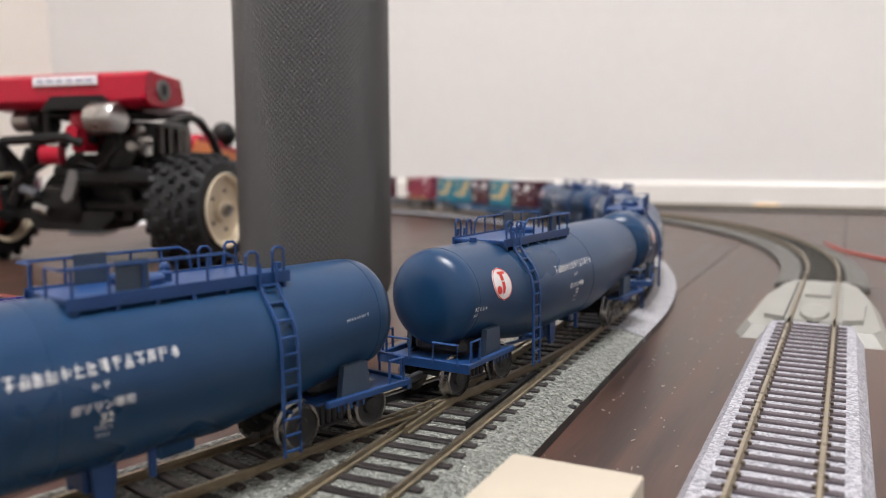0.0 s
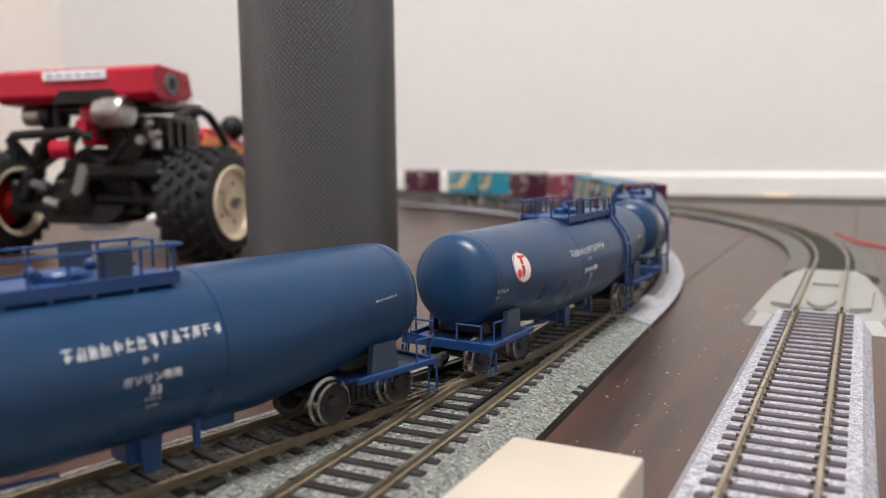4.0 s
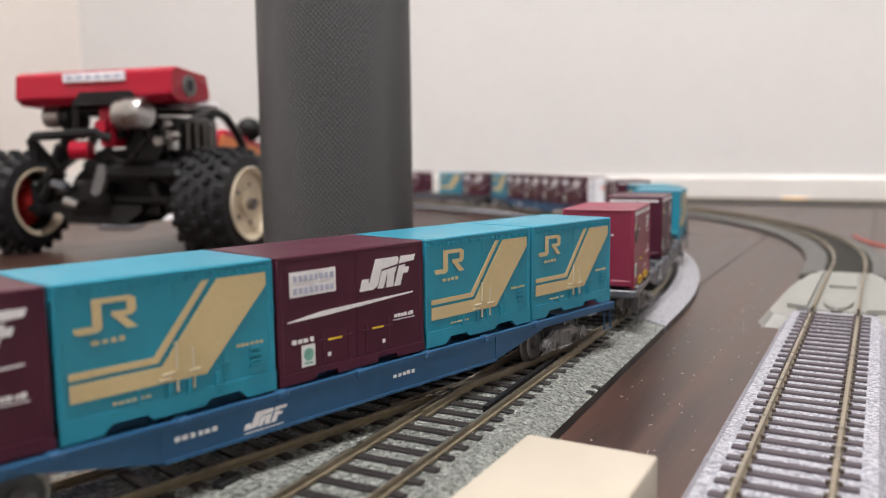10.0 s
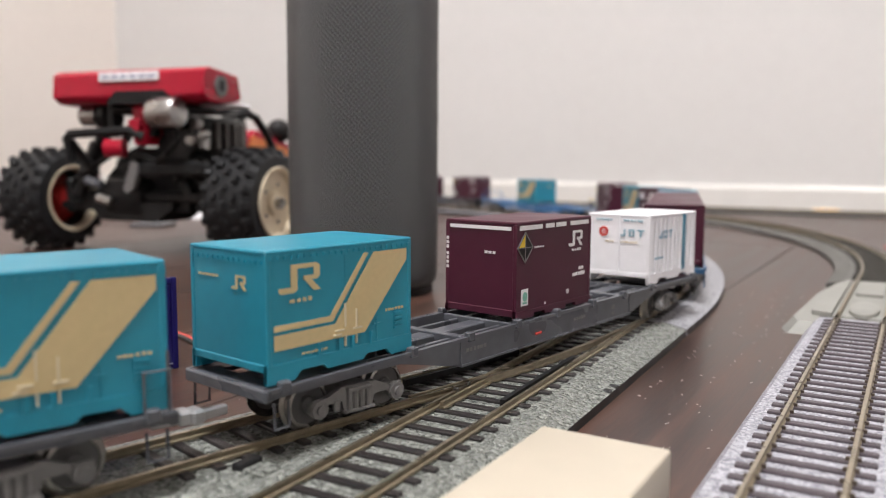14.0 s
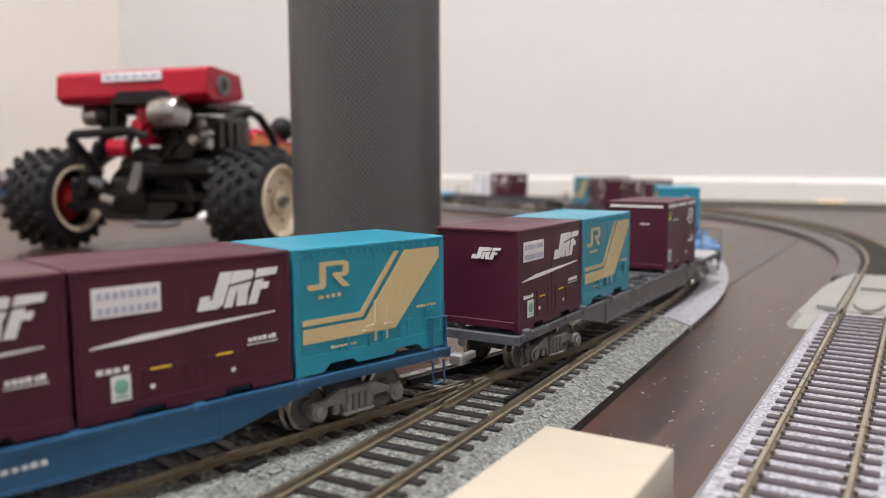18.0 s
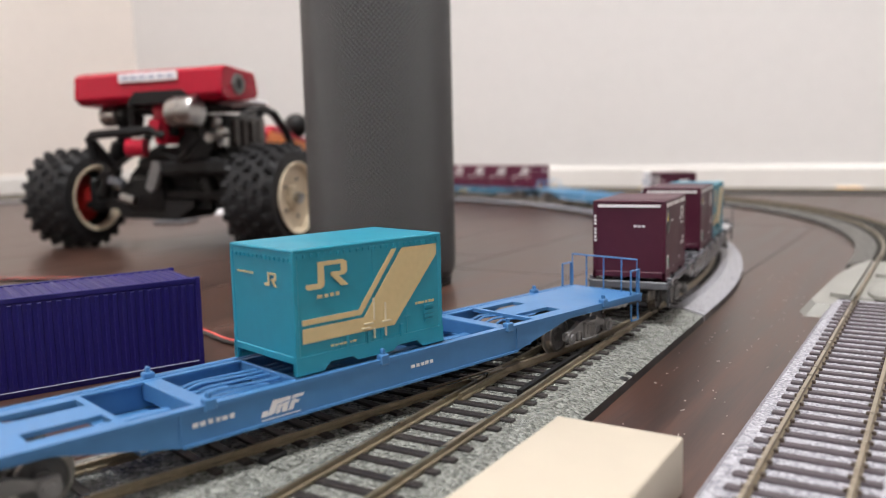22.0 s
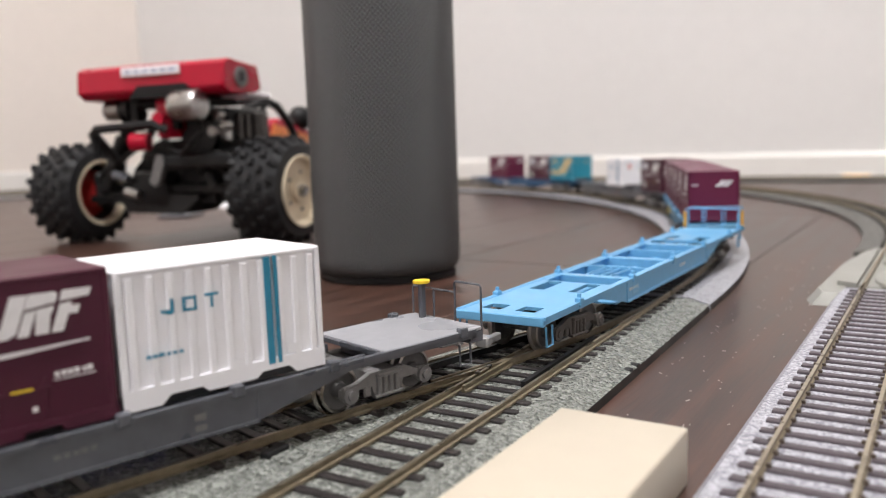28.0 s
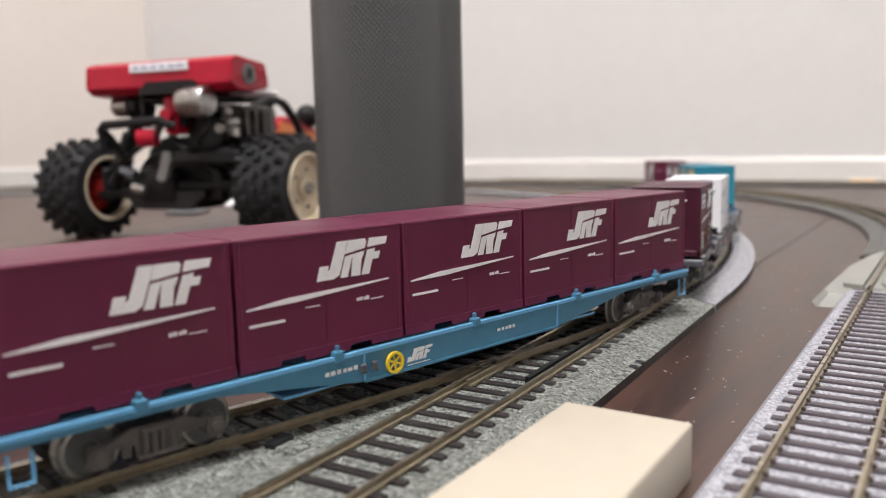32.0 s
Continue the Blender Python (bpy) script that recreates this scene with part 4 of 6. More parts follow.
    for sgn in (-1, 1):
        part("cage_tube", tube(B(), [(0.012 + sgn * 0.040, 0.0, 0.076), (0.012 + sgn * 0.039, 0.02, 0.100), (0.012 + sgn * 0.036, 0.060, 0.112), (0.012 + sgn * 0.034, 0.082, 0.108), (0.012 + sgn * 0.034, 0.100, 0.094), (0.012 + sgn * 0.034, 0.112, 0.078)], 0.0036, 8), BLACK, ob, smooth=True)
        part("cage_brace", cyl(B(), (0.012 + sgn * 0.039, 0.020, 0.078), (0.012 + sgn * 0.036, 0.066, 0.1115), 0.0028, 8), BLACK, ob)
    part("cage_bar", cyl(B(), (-0.026, 0.060, 0.112), (0.050, 0.060, 0.112), 0.0034, 8), BLACK, ob)
    part("lamp_ball", ball(B(), (0.0215, 0.160, 0.1000), 0.0115, 18), BLACK, ob, "round black spot lamp", smooth=True)
    for sgn in (-1, 1):
        cx, f = sgn * 0.085, 0.255
        wheel = new("front_wheel")
        wheel.parent = ob
        part("tyre", lathe(B(), [(0.018, -0.016), (0.030, -0.016), (0.0345, -0.010), (0.0345, 0.010), (0.030, 0.016), (0.018, 0.016)], 28, "X", m=Matrix.Translation((cx, f, 0.0345))), RUBBER, wheel)
        part("rim", lathe(B(), [(0.018, -0.014), (0.018, 0.014), (0.004, 0.012)], 24, "X", m=Matrix.Translation((cx, f, 0.0345))), RIM, wheel)
        part("front_arm", cyl(B(), (sgn * 0.03, f, 0.040), (sgn * 0.072, f, 0.036), 0.004, 8), BLACK, ob)


# ---- prints on the train: thin plates proud of the side towards +y ----
def side_plate(bm, pts, y, t=0.00012, mi=0):
    """A thin plate of (x, z) corners on a side face at y, towards +y or -y."""
    s = 1 if y > 0 else -1
    return prism(bm, [(x * s, z) for x, z in pts], y - s * 0.00005, y + s * t, mi)


def rect(x0, x1, z0, z1):
    return [(x0, z0), (x1, z0), (x1, z1), (x0, z1)]


def end_plate(bm, pts, x, t=0.00012):
    s = 1 if x > 0 else -1
    return prism(bm, [(-y * s, z) for y, z in pts], x - s * 0.00005, x + s * t, plane="YZ")


def slanted(x0, x1, z0, z1, k=0.25):
    return [(x0, z0), (x1, z0), (x1 - k * (z1 - z0), z1), (x0 - k * (z1 - z0), z1)]


def freight_mark(bm, put, x, z, w, h):
    """A slanted block mark of bold strokes, front of the box at +x: drawn from x towards -x."""
    def stroke(pts):
        put(bm, [(x - (v * 0.94 + 0.16 * u) * w, z + u * h) for v, u in pts])

    stroke([(-0.02, 0.0), (0.25, 0.0), (0.33, 0.10), (0.33, 1.0), (0.15, 1.0), (0.15, 0.26), (0.11, 0.26), (0.11, 0.38), (-0.03, 0.38)])
    stroke([(0.355, 0.0), (0.475, 0.0), (0.475, 0.61), (0.355, 0.57)])
    stroke([(0.34, 0.64), (0.66, 0.74), (0.66, 0.92), (0.62, 1.0), (0.34, 1.0)])
    stroke([(0.49, 0.46), (0.54, 0.0), (0.69, 0.0), (0.645, 0.44), (0.66, 0.52), (0.66, 0.66), (0.48, 0.61)])
    stroke([(0.715, 0.0), (0.845, 0.0), (0.845, 0.40), (0.95, 0.40), (0.95, 0.60), (0.845, 0.60), (0.845, 0.70), (0.715, 0.67)])
    stroke([(0.70, 0.75), (1.02, 0.80), (1.02, 1.0), (0.70, 1.0)])


def rail_mark(bm, put, x, z, w, h):
    """A two-stroke mark: a hook and an angular loop."""
    q = 0.15 * w
    put(bm, [(x, z + 0.08 * h), (x - 0.05 * w, z), (x - 0.36 * w, z), (x - 0.44 * w, z + 0.10 * h), (x - 0.44 * w, z + h), (x - 0.44 * w + q, z + h), (x - 0.44 * w + q, z + 0.2 * h), (x, z + 0.2 * h)])
    put(bm, [(x - 0.44 * w, z + h), (x - 0.90 * w, z + h), (x - w, z + 0.9 * h), (x - w, z + 0.52 * h), (x - 0.92 * w, z + 0.40 * h), (x - 0.60 * w, z + 0.40 * h), (x - 0.60 * w, z + 0.56 * h), (x - 0.85 * w, z + 0.56 * h), (x - 0.85 * w, z + 0.84 * h), (x - 0.44 * w, z + 0.84 * h)])
    put(bm, [(x - 0.62 * w, z + 0.42 * h), (x - 0.78 * w, z + 0.42 * h), (x - 1.02 * w, z), (x - 0.84 * w, z)])


def dashes(bm, put, x0, x1, z, h, n, seed):
    """Unreadable small print: a row of short bars."""
    rnd = random.Random(seed)
    step = (x1 - x0) / n
    for i in range(n):
        a = x0 + i * step
        put(bm, rect(a, a + step * rnd.uniform(0.55, 0.85), z, z + h * rnd.uniform(0.75, 1.0)))


def printed(ob):
    """Print too small to pick apart."""
    return tagged(ob, kind="stuff") if ob.name.split(".")[0] in ("small_mark", "end_print", "yellow_mark", "white_dot", "print_bar", "print_line", "studding", "diamond_outline") else ob


DECK_PALE = mat("label_pale_blue", (0.24, 0.48, 0.70), 0.45, vary=0.15, scale=900)
PLATE_SHEEN = mat("plate_sheen_grey", (0.33, 0.335, 0.36), 0.30, vary=0.1, scale=300)
DUST = mat("dust_grey", (0.58, 0.55, 0.52), 0.9, vary=0.3)
PRINT_FAINT = mat("print_faint_blue", (0.42, 0.44, 0.56), 0.5, vary=0.1)
PRINT_PALE = mat("print_pale_teal", (0.22, 0.42, 0.52), 0.5, vary=0.08)
BRASS = mat("lock_pale_brass", (0.62, 0.56, 0.42), 0.4, vary=0.1)
CL, CW = 0.0232, 0.0138


def container(kind):
    CH = 0.0291 + {"jr": 0.0010, "rasp": 0.0010, "white": -0.0013}.get(kind, 0.0)
    base = {"maroon": MAROON_DULL, "maroon_old": MAROON, "jr": MAROON_DULL, "rasp": RASPBERRY, "teal": TEAL, "white": CONT_WHITE}[kind]
    label = {
        "maroon": "maroon freight container with white block mark, label panel and stripe",
        "maroon_old": "maroon freight container with white block mark and long white stripe",
        "jr": "maroon freight container with white top band and yellow diamond",
        "rasp": "raspberry freight container with white top band and yellow fork pockets",
        "teal": "teal freight container with broad beige angled band",
        "white": "white ribbed freight container with double teal stripe",
    }[kind]
    ob = thing("freight_container", label, "container", "freight containers")
    legs = kind in ("teal", "white")
    bm = B()
    box(bm, -CL + 0.0002 + (0.0002 if kind == "maroon" else 0), CL - 0.0002 - (0.0002 if kind == "maroon" else 0), -CW + (0.0006 if kind == "white" else 0.0002), CW - (0.0006 if kind == "white" else 0.0002), 0.0028 if legs else 0.0016, CH - 0.0004, 0.0002)
    part("body", bm, base, ob)
    bm = box(B(), -CL, CL, -CW, CW, CH - 0.0010, CH, 0.0003)
    part("roof", bm, base, ob)
    for sx in (-1, 1):
        for sy in (-1, 1):
            x, y = sx * (CL - 0.0007), sy * (CW - 0.0007)
            part("corner_post", box(B(), x - 0.0007, x + 0.0007, y - 0.0007, y + 0.0007, 0.0, CH - 0.0008, 0.0002), base, ob)
    for sy in (-1, 1):
        y = sy * (CW - 0.0005)
        if legs:
            out = [(-CL, 0.0), (-CL, 0.0042), (CL, 0.0042), (CL, 0.0), (CL - 0.0075, 0.0), (CL - 0.0095, 0.0018), (0.0070, 0.0018), (0.0056, 0.0006), (-0.0056, 0.0006), (-0.0070, 0.0018), (-CL + 0.0095, 0.0018), (-CL + 0.0075, 0.0)]
        else:
            out = [(-CL, 0.0), (-CL, 0.0024), (CL, 0.0024), (CL, 0.0), (CL - 0.0100, 0.0), (CL - 0.0104, 0.0012), (CL - 0.0165, 0.0012), (CL - 0.017, 0.0), (-CL + 0.017, 0.0), (-CL + 0.0165, 0.0012), (-CL + 0.0104, 0.0012), (-CL + 0.0100, 0.0)]
        part("bottom_rail", prism(B(), out, y - 0.0006, y + 0.0006), base, ob)
        # door leaves and their bars
        if kind != "white":
            for x in () if kind in ("jr", "rasp") else (0.0,):
                part("door_seam", box(B(), x - 0.00018, x + 0.00018, *sorted((sy * (CW - 0.0006), sy * (CW - 0.00008))), 0.003, CH - 0.0012), base, ob)
            for x in (-0.0105, -0.0028, 0.0028, 0.0105) if kind in ("maroon", "teal") else ():
                part("lock_rod", cyl(B(), (x, sy * (CW - 0.00022), 0.003), (x, sy * (CW - 0.00022), 0.0105), 0.00022, 6), base, ob)
                part("rod_handle", box(B(), x - 0.0012, x + 0.0012, *sorted((sy * (CW - 0.0004), sy * (CW + 0.0001))), 0.0085, 0.0088), base, ob)
        else:
            for i in range(11):
                x = -0.0205 + 0.041 * i / 10
                part("side_rib", box(B(), x - 0.0008, x + 0.0008, *sorted((sy * (CW - 0.0006), sy * (CW + 0.00005))), 0.0036, CH - 0.0016, 0.0002), base, ob)
    for sx in (-1, 1):
        part("end_sill", box(B(), *sorted((sx * (CL - 0.0008), sx * CL)), -CW, CW, 0.0026 if legs else 0.0008, 0.0044 if legs else 0.0030, 0.0002), base, ob)
    Y, X = CW, CL
    sides, ends = (Y, -Y), (X, -X)

    def on_sides(name, material, draw, label=""):
        for y in sides:
            bm = B()
            draw(bm, lambda b, pts: side_plate(b, pts, y, 0.00024 if name.endswith("_print") else 0.00012))
            printed(part(name, bm, material, ob, label))

    def on_ends(name, material, draw, label=""):
        for x in ends:
            bm = B()
            draw(bm, lambda b, pts: end_plate(b, pts, x))
            printed(part(name, bm, material, ob, label))

    if kind in ("maroon", "maroon_old"):
        if kind == "maroon":
            on_sides("label_panel", PRINT_WHITE, lambda b, put: put(b, rect(0.0066, 0.0198, 0.0197, 0.0254)), "white label panel with small print")
            on_sides("panel_print", PRINT_FAINT, lambda b, put: [put(b, rect(0.0074 + 0.0015 * q, 0.0084 + 0.0015 * q, z, z + 0.0014)) for z in (0.0203, 0.0231) for q in range(8)])
            on_sides("stripe", PRINT_WHITE, lambda b, put: put(b, [(0.0205, 0.0141), (0.0090, 0.0144), (-0.0190, 0.0160), (-0.0190, 0.0163), (0.0110, 0.0155), (0.0205, 0.0143)]), "white tapering stripe")
            on_sides("sticker", PRINT_WHITE, lambda b, put: put(b, rect(0.0132, 0.0170, 0.0034, 0.0084)))
            on_sides("sticker_print", PRINT_GREEN, lambda b, put: [put(b, [(0.0151 + 0.0014 * math.cos(a * math.pi / 8), 0.0062 + 0.0015 * math.sin(a * math.pi / 8)) for a in range(16)]), put(b, rect(0.0139, 0.0163, 0.0040, 0.0044))])
            on_sides("small_mark", PRINT_WHITE, lambda b, put: [dashes(b, put, 0.0135, 0.0200, 0.0090, 0.0011, 4, 1), dashes(b, put, -0.019, -0.012, 0.0103, 0.0010, 6, 2), put(b, rect(-0.0195, -0.012, 0.0096, 0.0098))])
            on_sides("yellow_mark", PRINT_YELLOW, lambda b, put: [put(b, rect(0.0050, 0.0092, 0.0083, 0.0087)), put(b, rect(-0.0085, -0.0048, 0.0086, 0.0090))])
            on_sides("white_dot", PRINT_WHITE, lambda b, put: [put(b, rect(x, x + 0.0009, 0.0046, 0.0055)) for x in (0.0085, -0.009)])
            on_sides("block_mark", PRINT_WHITE, lambda b, put: freight_mark(b, put, -0.0012, 0.0184, 0.0168, 0.0074), "white slanted block mark")
        else:
            on_sides("stripe", PRINT_WHITE, lambda b, put: put(b, [(0.0210, 0.0136), (0.0090, 0.0138), (-0.0190, 0.0155), (-0.0190, 0.0158), (0.0110, 0.0150), (0.0210, 0.0139)]), "white tapering stripe")
            on_sides("small_mark", PRINT_WHITE, lambda b, put: [put(b, rect(0.0115, 0.0205, 0.0098, 0.0104)), dashes(b, put, -0.0125, -0.0085, 0.0114, 0.0009, 4, 2), put(b, rect(-0.0170, -0.0130, 0.0112, 0.0114)), put(b, rect(0.002, 0.006, 0.0120, 0.0122))])
            on_sides("block_mark", PRINT_WHITE, lambda b, put: freight_mark(b, put, 0.0022, 0.0176, 0.0188, 0.0086), "white slanted block mark")
        on_ends("end_mark", PRINT_WHITE, lambda b, put: freight_mark(b, put, 0.001 if kind == "maroon" else -0.001, 0.0205, 0.0085, 0.0034), "small white block mark")
        if kind == "maroon":
            on_ends("end_print", PRINT_WHITE, lambda b, put: [put(b, rect(0.0108, 0.0117, z, z + 0.0009)) for z in (0.0235, 0.0220, 0.0205, 0.0185, 0.0170, 0.0155, 0.0140)])
        else:
            on_ends("end_print", PRINT_WHITE, lambda b, put: dashes(b, put, 0.0085, 0.0125, 0.0210, 0.0009, 4, 6))
    elif kind in ("jr", "rasp"):
        for x0, x1 in ((0.0086, 0.0215), (0.0014, 0.0066), (-0.0060, 0.0004), (-0.0210, -0.0088)):
            on_sides("top_band", PRINT_WHITE, lambda b, put: put(b, rect(x0, x1, 0.0275, 0.0289)))
        on_sides("diamond", BLACK, lambda b, put: put(b, [(0.0225, 0.0221), (0.0185, 0.0176), (0.0145, 0.0221), (0.0185, 0.0266)]), "black and yellow diamond sign")
        for y in sides:
            part("diamond_corner", side_plate(B(), [(0.0219, 0.0223), (0.0187, 0.0223), (0.0187, 0.0260)], y, 0.0002), PRINT_YELLOW, ob)
            bm = B()
            for (ax, az), (bx, bz) in (((0.0227, 0.0221), (0.0185, 0.0268)), ((0.0185, 0.0268), (0.0143, 0.0221)), ((0.0143, 0.0221), (0.0185, 0.0174)), ((0.0185, 0.0174), (0.0227, 0.0221)), ((0.0227, 0.0221), (0.0143, 0.0221)), ((0.0185, 0.0174), (0.0185, 0.0268))):
                ln = math.hypot(bx - ax, bz - az)
                nx, nz = -(bz - az) / ln * 0.00013, (bx - ax) / ln * 0.00013
                side_plate(bm, [(ax - nx, az - nz), (bx - nx, bz - nz), (bx + nx, bz + nz), (ax + nx, az + nz)], y, 0.00028)
            printed(part("diamond_outline", bm, BOGIE_GREY, ob, "thin grey lines round and across the diamond"))
        on_sides("rail_mark", PRINT_WHITE, lambda b, put: rail_mark(b, put, -0.0080, 0.0204, 0.0090, 0.0052), "white two-stroke mark")
        on_sides("small_mark", PRINT_WHITE, lambda b, put: [dashes(b, put, -0.0160, -0.0100, 0.0188, 0.0008, 4, 8), dashes(b, put, 0.0076, 0.0134, 0.0216, 0.0006, 6, 4), dashes(b, put, -0.0190, -0.0105, 0.0102, 0.0012, 7, 5), put(b, rect(-0.0180, -0.0150, 0.0121, 0.0131)), put(b, rect(-0.0085, -0.0070, 0.0048, 0.0062)), put(b, rect(0.0060, 0.0066, 0.0030, 0.0037))])
        on_sides("sticker", PRINT_WHITE, lambda b, put: put(b, rect(0.0165, 0.0203, 0.0040, 0.0092)))
        on_sides("sticker_print", PRINT_GREEN, lambda b, put: [put(b, [(0.0184 + 0.0013 * math.cos(a * math.pi / 8), 0.0068 + 0.0015 * math.sin(a * math.pi / 8)) for a in range(16)]), put(b, rect(0.0172, 0.0196, 0.0046, 0.0052))])
        on_ends("end_print", PRINT_WHITE, lambda b, put: [put(b, rect(0.0124, 0.0133, z, z + 0.0010)) for z in (0.0235, 0.0221, 0.0207, 0.0185, 0.0171, 0.0157, 0.0143)])
        on_ends("end_mark", PRINT_WHITE, lambda b, put: dashes(b, put, -0.0060, -0.0015, 0.0200, 0.0010, 3, 7))
        if kind == "jr":
            on_ends("end_band", PRINT_WHITE, lambda b, put: put(b, rect(-0.0118, 0.0118, 0.0275, 0.0286)))
        else:
            for y in sides:
                for x in (-0.0078, 0.0078):
                    bm = B()
                    for r in (rect(x - 0.0036, x + 0.0036, 0.0024, 0.0029), rect(x - 0.0036, x + 0.0036, 0.0004, 0.0009), rect(x - 0.0036, x - 0.0031, 0.0009, 0.0024), rect(x + 0.0031, x + 0.0036, 0.0009, 0.0024)):
                        side_plate(bm, r, y, 0.0006)
                    part("fork_pocket", bm, PRINT_YELLOW, ob, "yellow fork pocket frame")
            on_sides("yellow_mark", PRINT_YELLOW, lambda b, put: [put(b, rect(0.0040, 0.0085, 0.0096, 0.0101)), put(b, rect(-0.0090, -0.0050, 0.0104, 0.0108)), put(b, rect(0.0000, 0.0010, 0.0090, 0.0100)), put(b, rect(0.019, 0.0225, 0.0002, 0.0007)), put(b, rect(-0.0225, -0.020, 0.0002, 0.0007))])
    elif kind == "teal":
        on_sides("band", PRINT_GOLD, lambda b, put: [put(b, [(0.0212, 0.0072), (0.0212, 0.0106), (0.0034, 0.0106), (-0.0094, 0.0264), (-0.0212, 0.0264), (-0.0212, 0.0236), (-0.0062, 0.0072)])], "broad beige angled band")
        on_sides("thin_band", PRINT_GOLD, lambda b, put: [put(b, [(0.0212, 0.0114), (0.0212, 0.0127), (0.0050, 0.0127), (-0.0060, 0.0264), (-0.0076, 0.0264), (0.0042, 0.0114)])], "thin beige line beside the band")
        on_sides("rail_mark", PRINT_GOLD, lambda b, put: rail_mark(b, put, 0.0198, 0.0194, 0.0118, 0.0062), "beige two-stroke mark")
        on_sides("small_mark", PRINT_GOLD, lambda b, put: [dashes(b, put, 0.0105, 0.0170, 0.0172, 0.0009, 4, 8), dashes(b, put, -0.0200, -0.0130, 0.0112, 0.0007, 6, 9), dashes(b, put, 0.0060, 0.0140, 0.0052, 0.0005, 6, 10)])
        for y in sides:
            for k in range(4):
                part("louvre", side_plate(B(), rect(-0.0195, -0.0165, 0.0064 + k * 0.0012, 0.0070 + k * 0.0012), y, 0.0004), base, ob)
            bm = B()
            for k in range(24):
                side_plate(bm, rect(-0.0222 + k * 0.00189, -0.0214 + k * 0.00189, CH - 0.0022, CH - 0.0014), y, 0.0003)
            printed(part("studding", bm, base, ob))
            for x, z in ((0.0022, 0.0088), (-0.0035, 0.0086), (0.0030, 0.0078)):
                part("lock_handle", side_plate(B(), rect(x - 0.0013, x + 0.0013, z, z + 0.0003), y, 0.0006), BRASS, ob, "pale brass lock handle")
            for x, z0, z1 in ((0.0004, 0.0096, 0.0150), (-0.0032, 0.0090, 0.0134), (0.0004, 0.0050, 0.0074), (-0.0032, 0.0050, 0.0072)):
                part("lock_bar", side_plate(B(), rect(x - 0.00015, x + 0.00015, z0, z1), y, 0.0005), BRASS, ob, "pale brass lock bar")
            for x in (-0.0085, -0.0022, 0.0022, 0.0085):
                part("hinge_plate", side_plate(B(), rect(x - 0.0004, x + 0.0004, 0.0040, 0.0070), y, 0.0004), base, ob)
        on_ends("end_mark", PRINT_GOLD, lambda b, put: rail_mark(b, put, -0.0020, 0.0200, 0.0050, 0.0032), "small beige mark")
        on_ends("end_print", PRINT_GOLD, lambda b, put: dashes(b, put, 0.0030, 0.0105, 0.0222, 0.0006, 6, 3))
        for x in ends:
            bm = B()
            for k in range(14):
                end_plate(bm, rect(-0.0125 + k * 0.0019, -0.0117 + k * 0.0019, 0.0262, 0.0270), x, 0.0003)
            printed(part("studding", bm, base, ob))
    else:
        on_sides("teal_stripe", PRINT_TEAL, lambda b, put: [put(b, rect(-0.0103, -0.0086, 0.0030, 0.0268)), put(b, rect(-0.0120, -0.0110, 0.0030, 0.0268))], "teal double stripe")
        on_sides("mark", PRINT_TEAL, lambda b, put: [put(b, [(0.0145, 0.0184), (0.0125, 0.0178), (0.0118, 0.0184), (0.0118, 0.0210), (0.0125, 0.0210), (0.0126, 0.0188), (0.0145, 0.0190)]), put(b, rect(0.0070, 0.0100, 0.0180, 0.0186)), put(b, rect(0.0070, 0.0100, 0.0204, 0.0210)), put(b, rect(0.0070, 0.0076, 0.0180, 0.0210)), put(b, rect(0.0094, 0.0100, 0.0180, 0.0210)), put(b, rect(0.0022, 0.0052, 0.0204, 0.0210)), put(b, rect(0.0034, 0.0040, 0.0180, 0.0204))], "teal block mark")
        on_sides("small_mark", PRINT_TEAL, lambda b, put: dashes(b, put, 0.0105, 0.0185, 0.0098, 0.0008, 6, 4))
        on_sides("pocket", CONT_WHITE, lambda b, put: [put(b, rect(-0.0165, -0.0135, 0.0045, 0.0068)), put(b, rect(-0.0030, 0.0000, 0.0036, 0.0059))])
        pale = PRINT_PALE
        on_ends("end_mark", pale, lambda b, put: [put(b, rect(-0.0010, -0.0028, 0.0190, 0.0196)), put(b, rect(-0.0024, -0.0030, 0.0190, 0.0218)), put(b, rect(-0.0046, -0.0070, 0.0190, 0.0196)), put(b, rect(-0.0046, -0.0070, 0.0212, 0.0218)), put(b, rect(-0.0046, -0.0052, 0.0196, 0.0212)), put(b, rect(-0.0064, -0.0070, 0.0196, 0.0212)), put(b, rect(-0.0082, -0.0112, 0.0212, 0.0218)), put(b, rect(-0.0094, -0.0100, 0.0190, 0.0212))], "pale teal block mark")
        on_ends("end_print", pale, lambda b, put: [dashes(b, put, 0.0030, 0.0105, 0.0250, 0.0008, 6, 21), dashes(b, put, -0.0105, -0.0020, 0.0250, 0.0008, 6, 22)])

        def ring(b, put):
            n = 20
            for q in range(n):
                a0, a1 = 2 * math.pi * q / n, 2 * math.pi * (q + 1) / n
                put(b, [(0.0066 + rr * math.cos(a), 0.0206 + rr * math.sin(a)) for rr, a in ((0.0011, a0), (0.0020, a0), (0.0020, a1), (0.0011, a1))])
            put(b, rect(0.0058, 0.0072, 0.0203, 0.0208))

        on_ends("round_mark", PRINT_RED, ring, "round red ring mark")
        on_ends("print_bar", PRINT_GOLD, lambda b, put: [put(b, rect(0.0020, 0.0060, 0.0165, 0.0168)), put(b, rect(-0.0085, -0.0010, 0.0165, 0.0168))])
        for x in ends:
            part("end_door", end_plate(B(), rect(-0.0006, 0.0006, 0.004, 0.027), x, 0.0003), base, ob)
    return ob


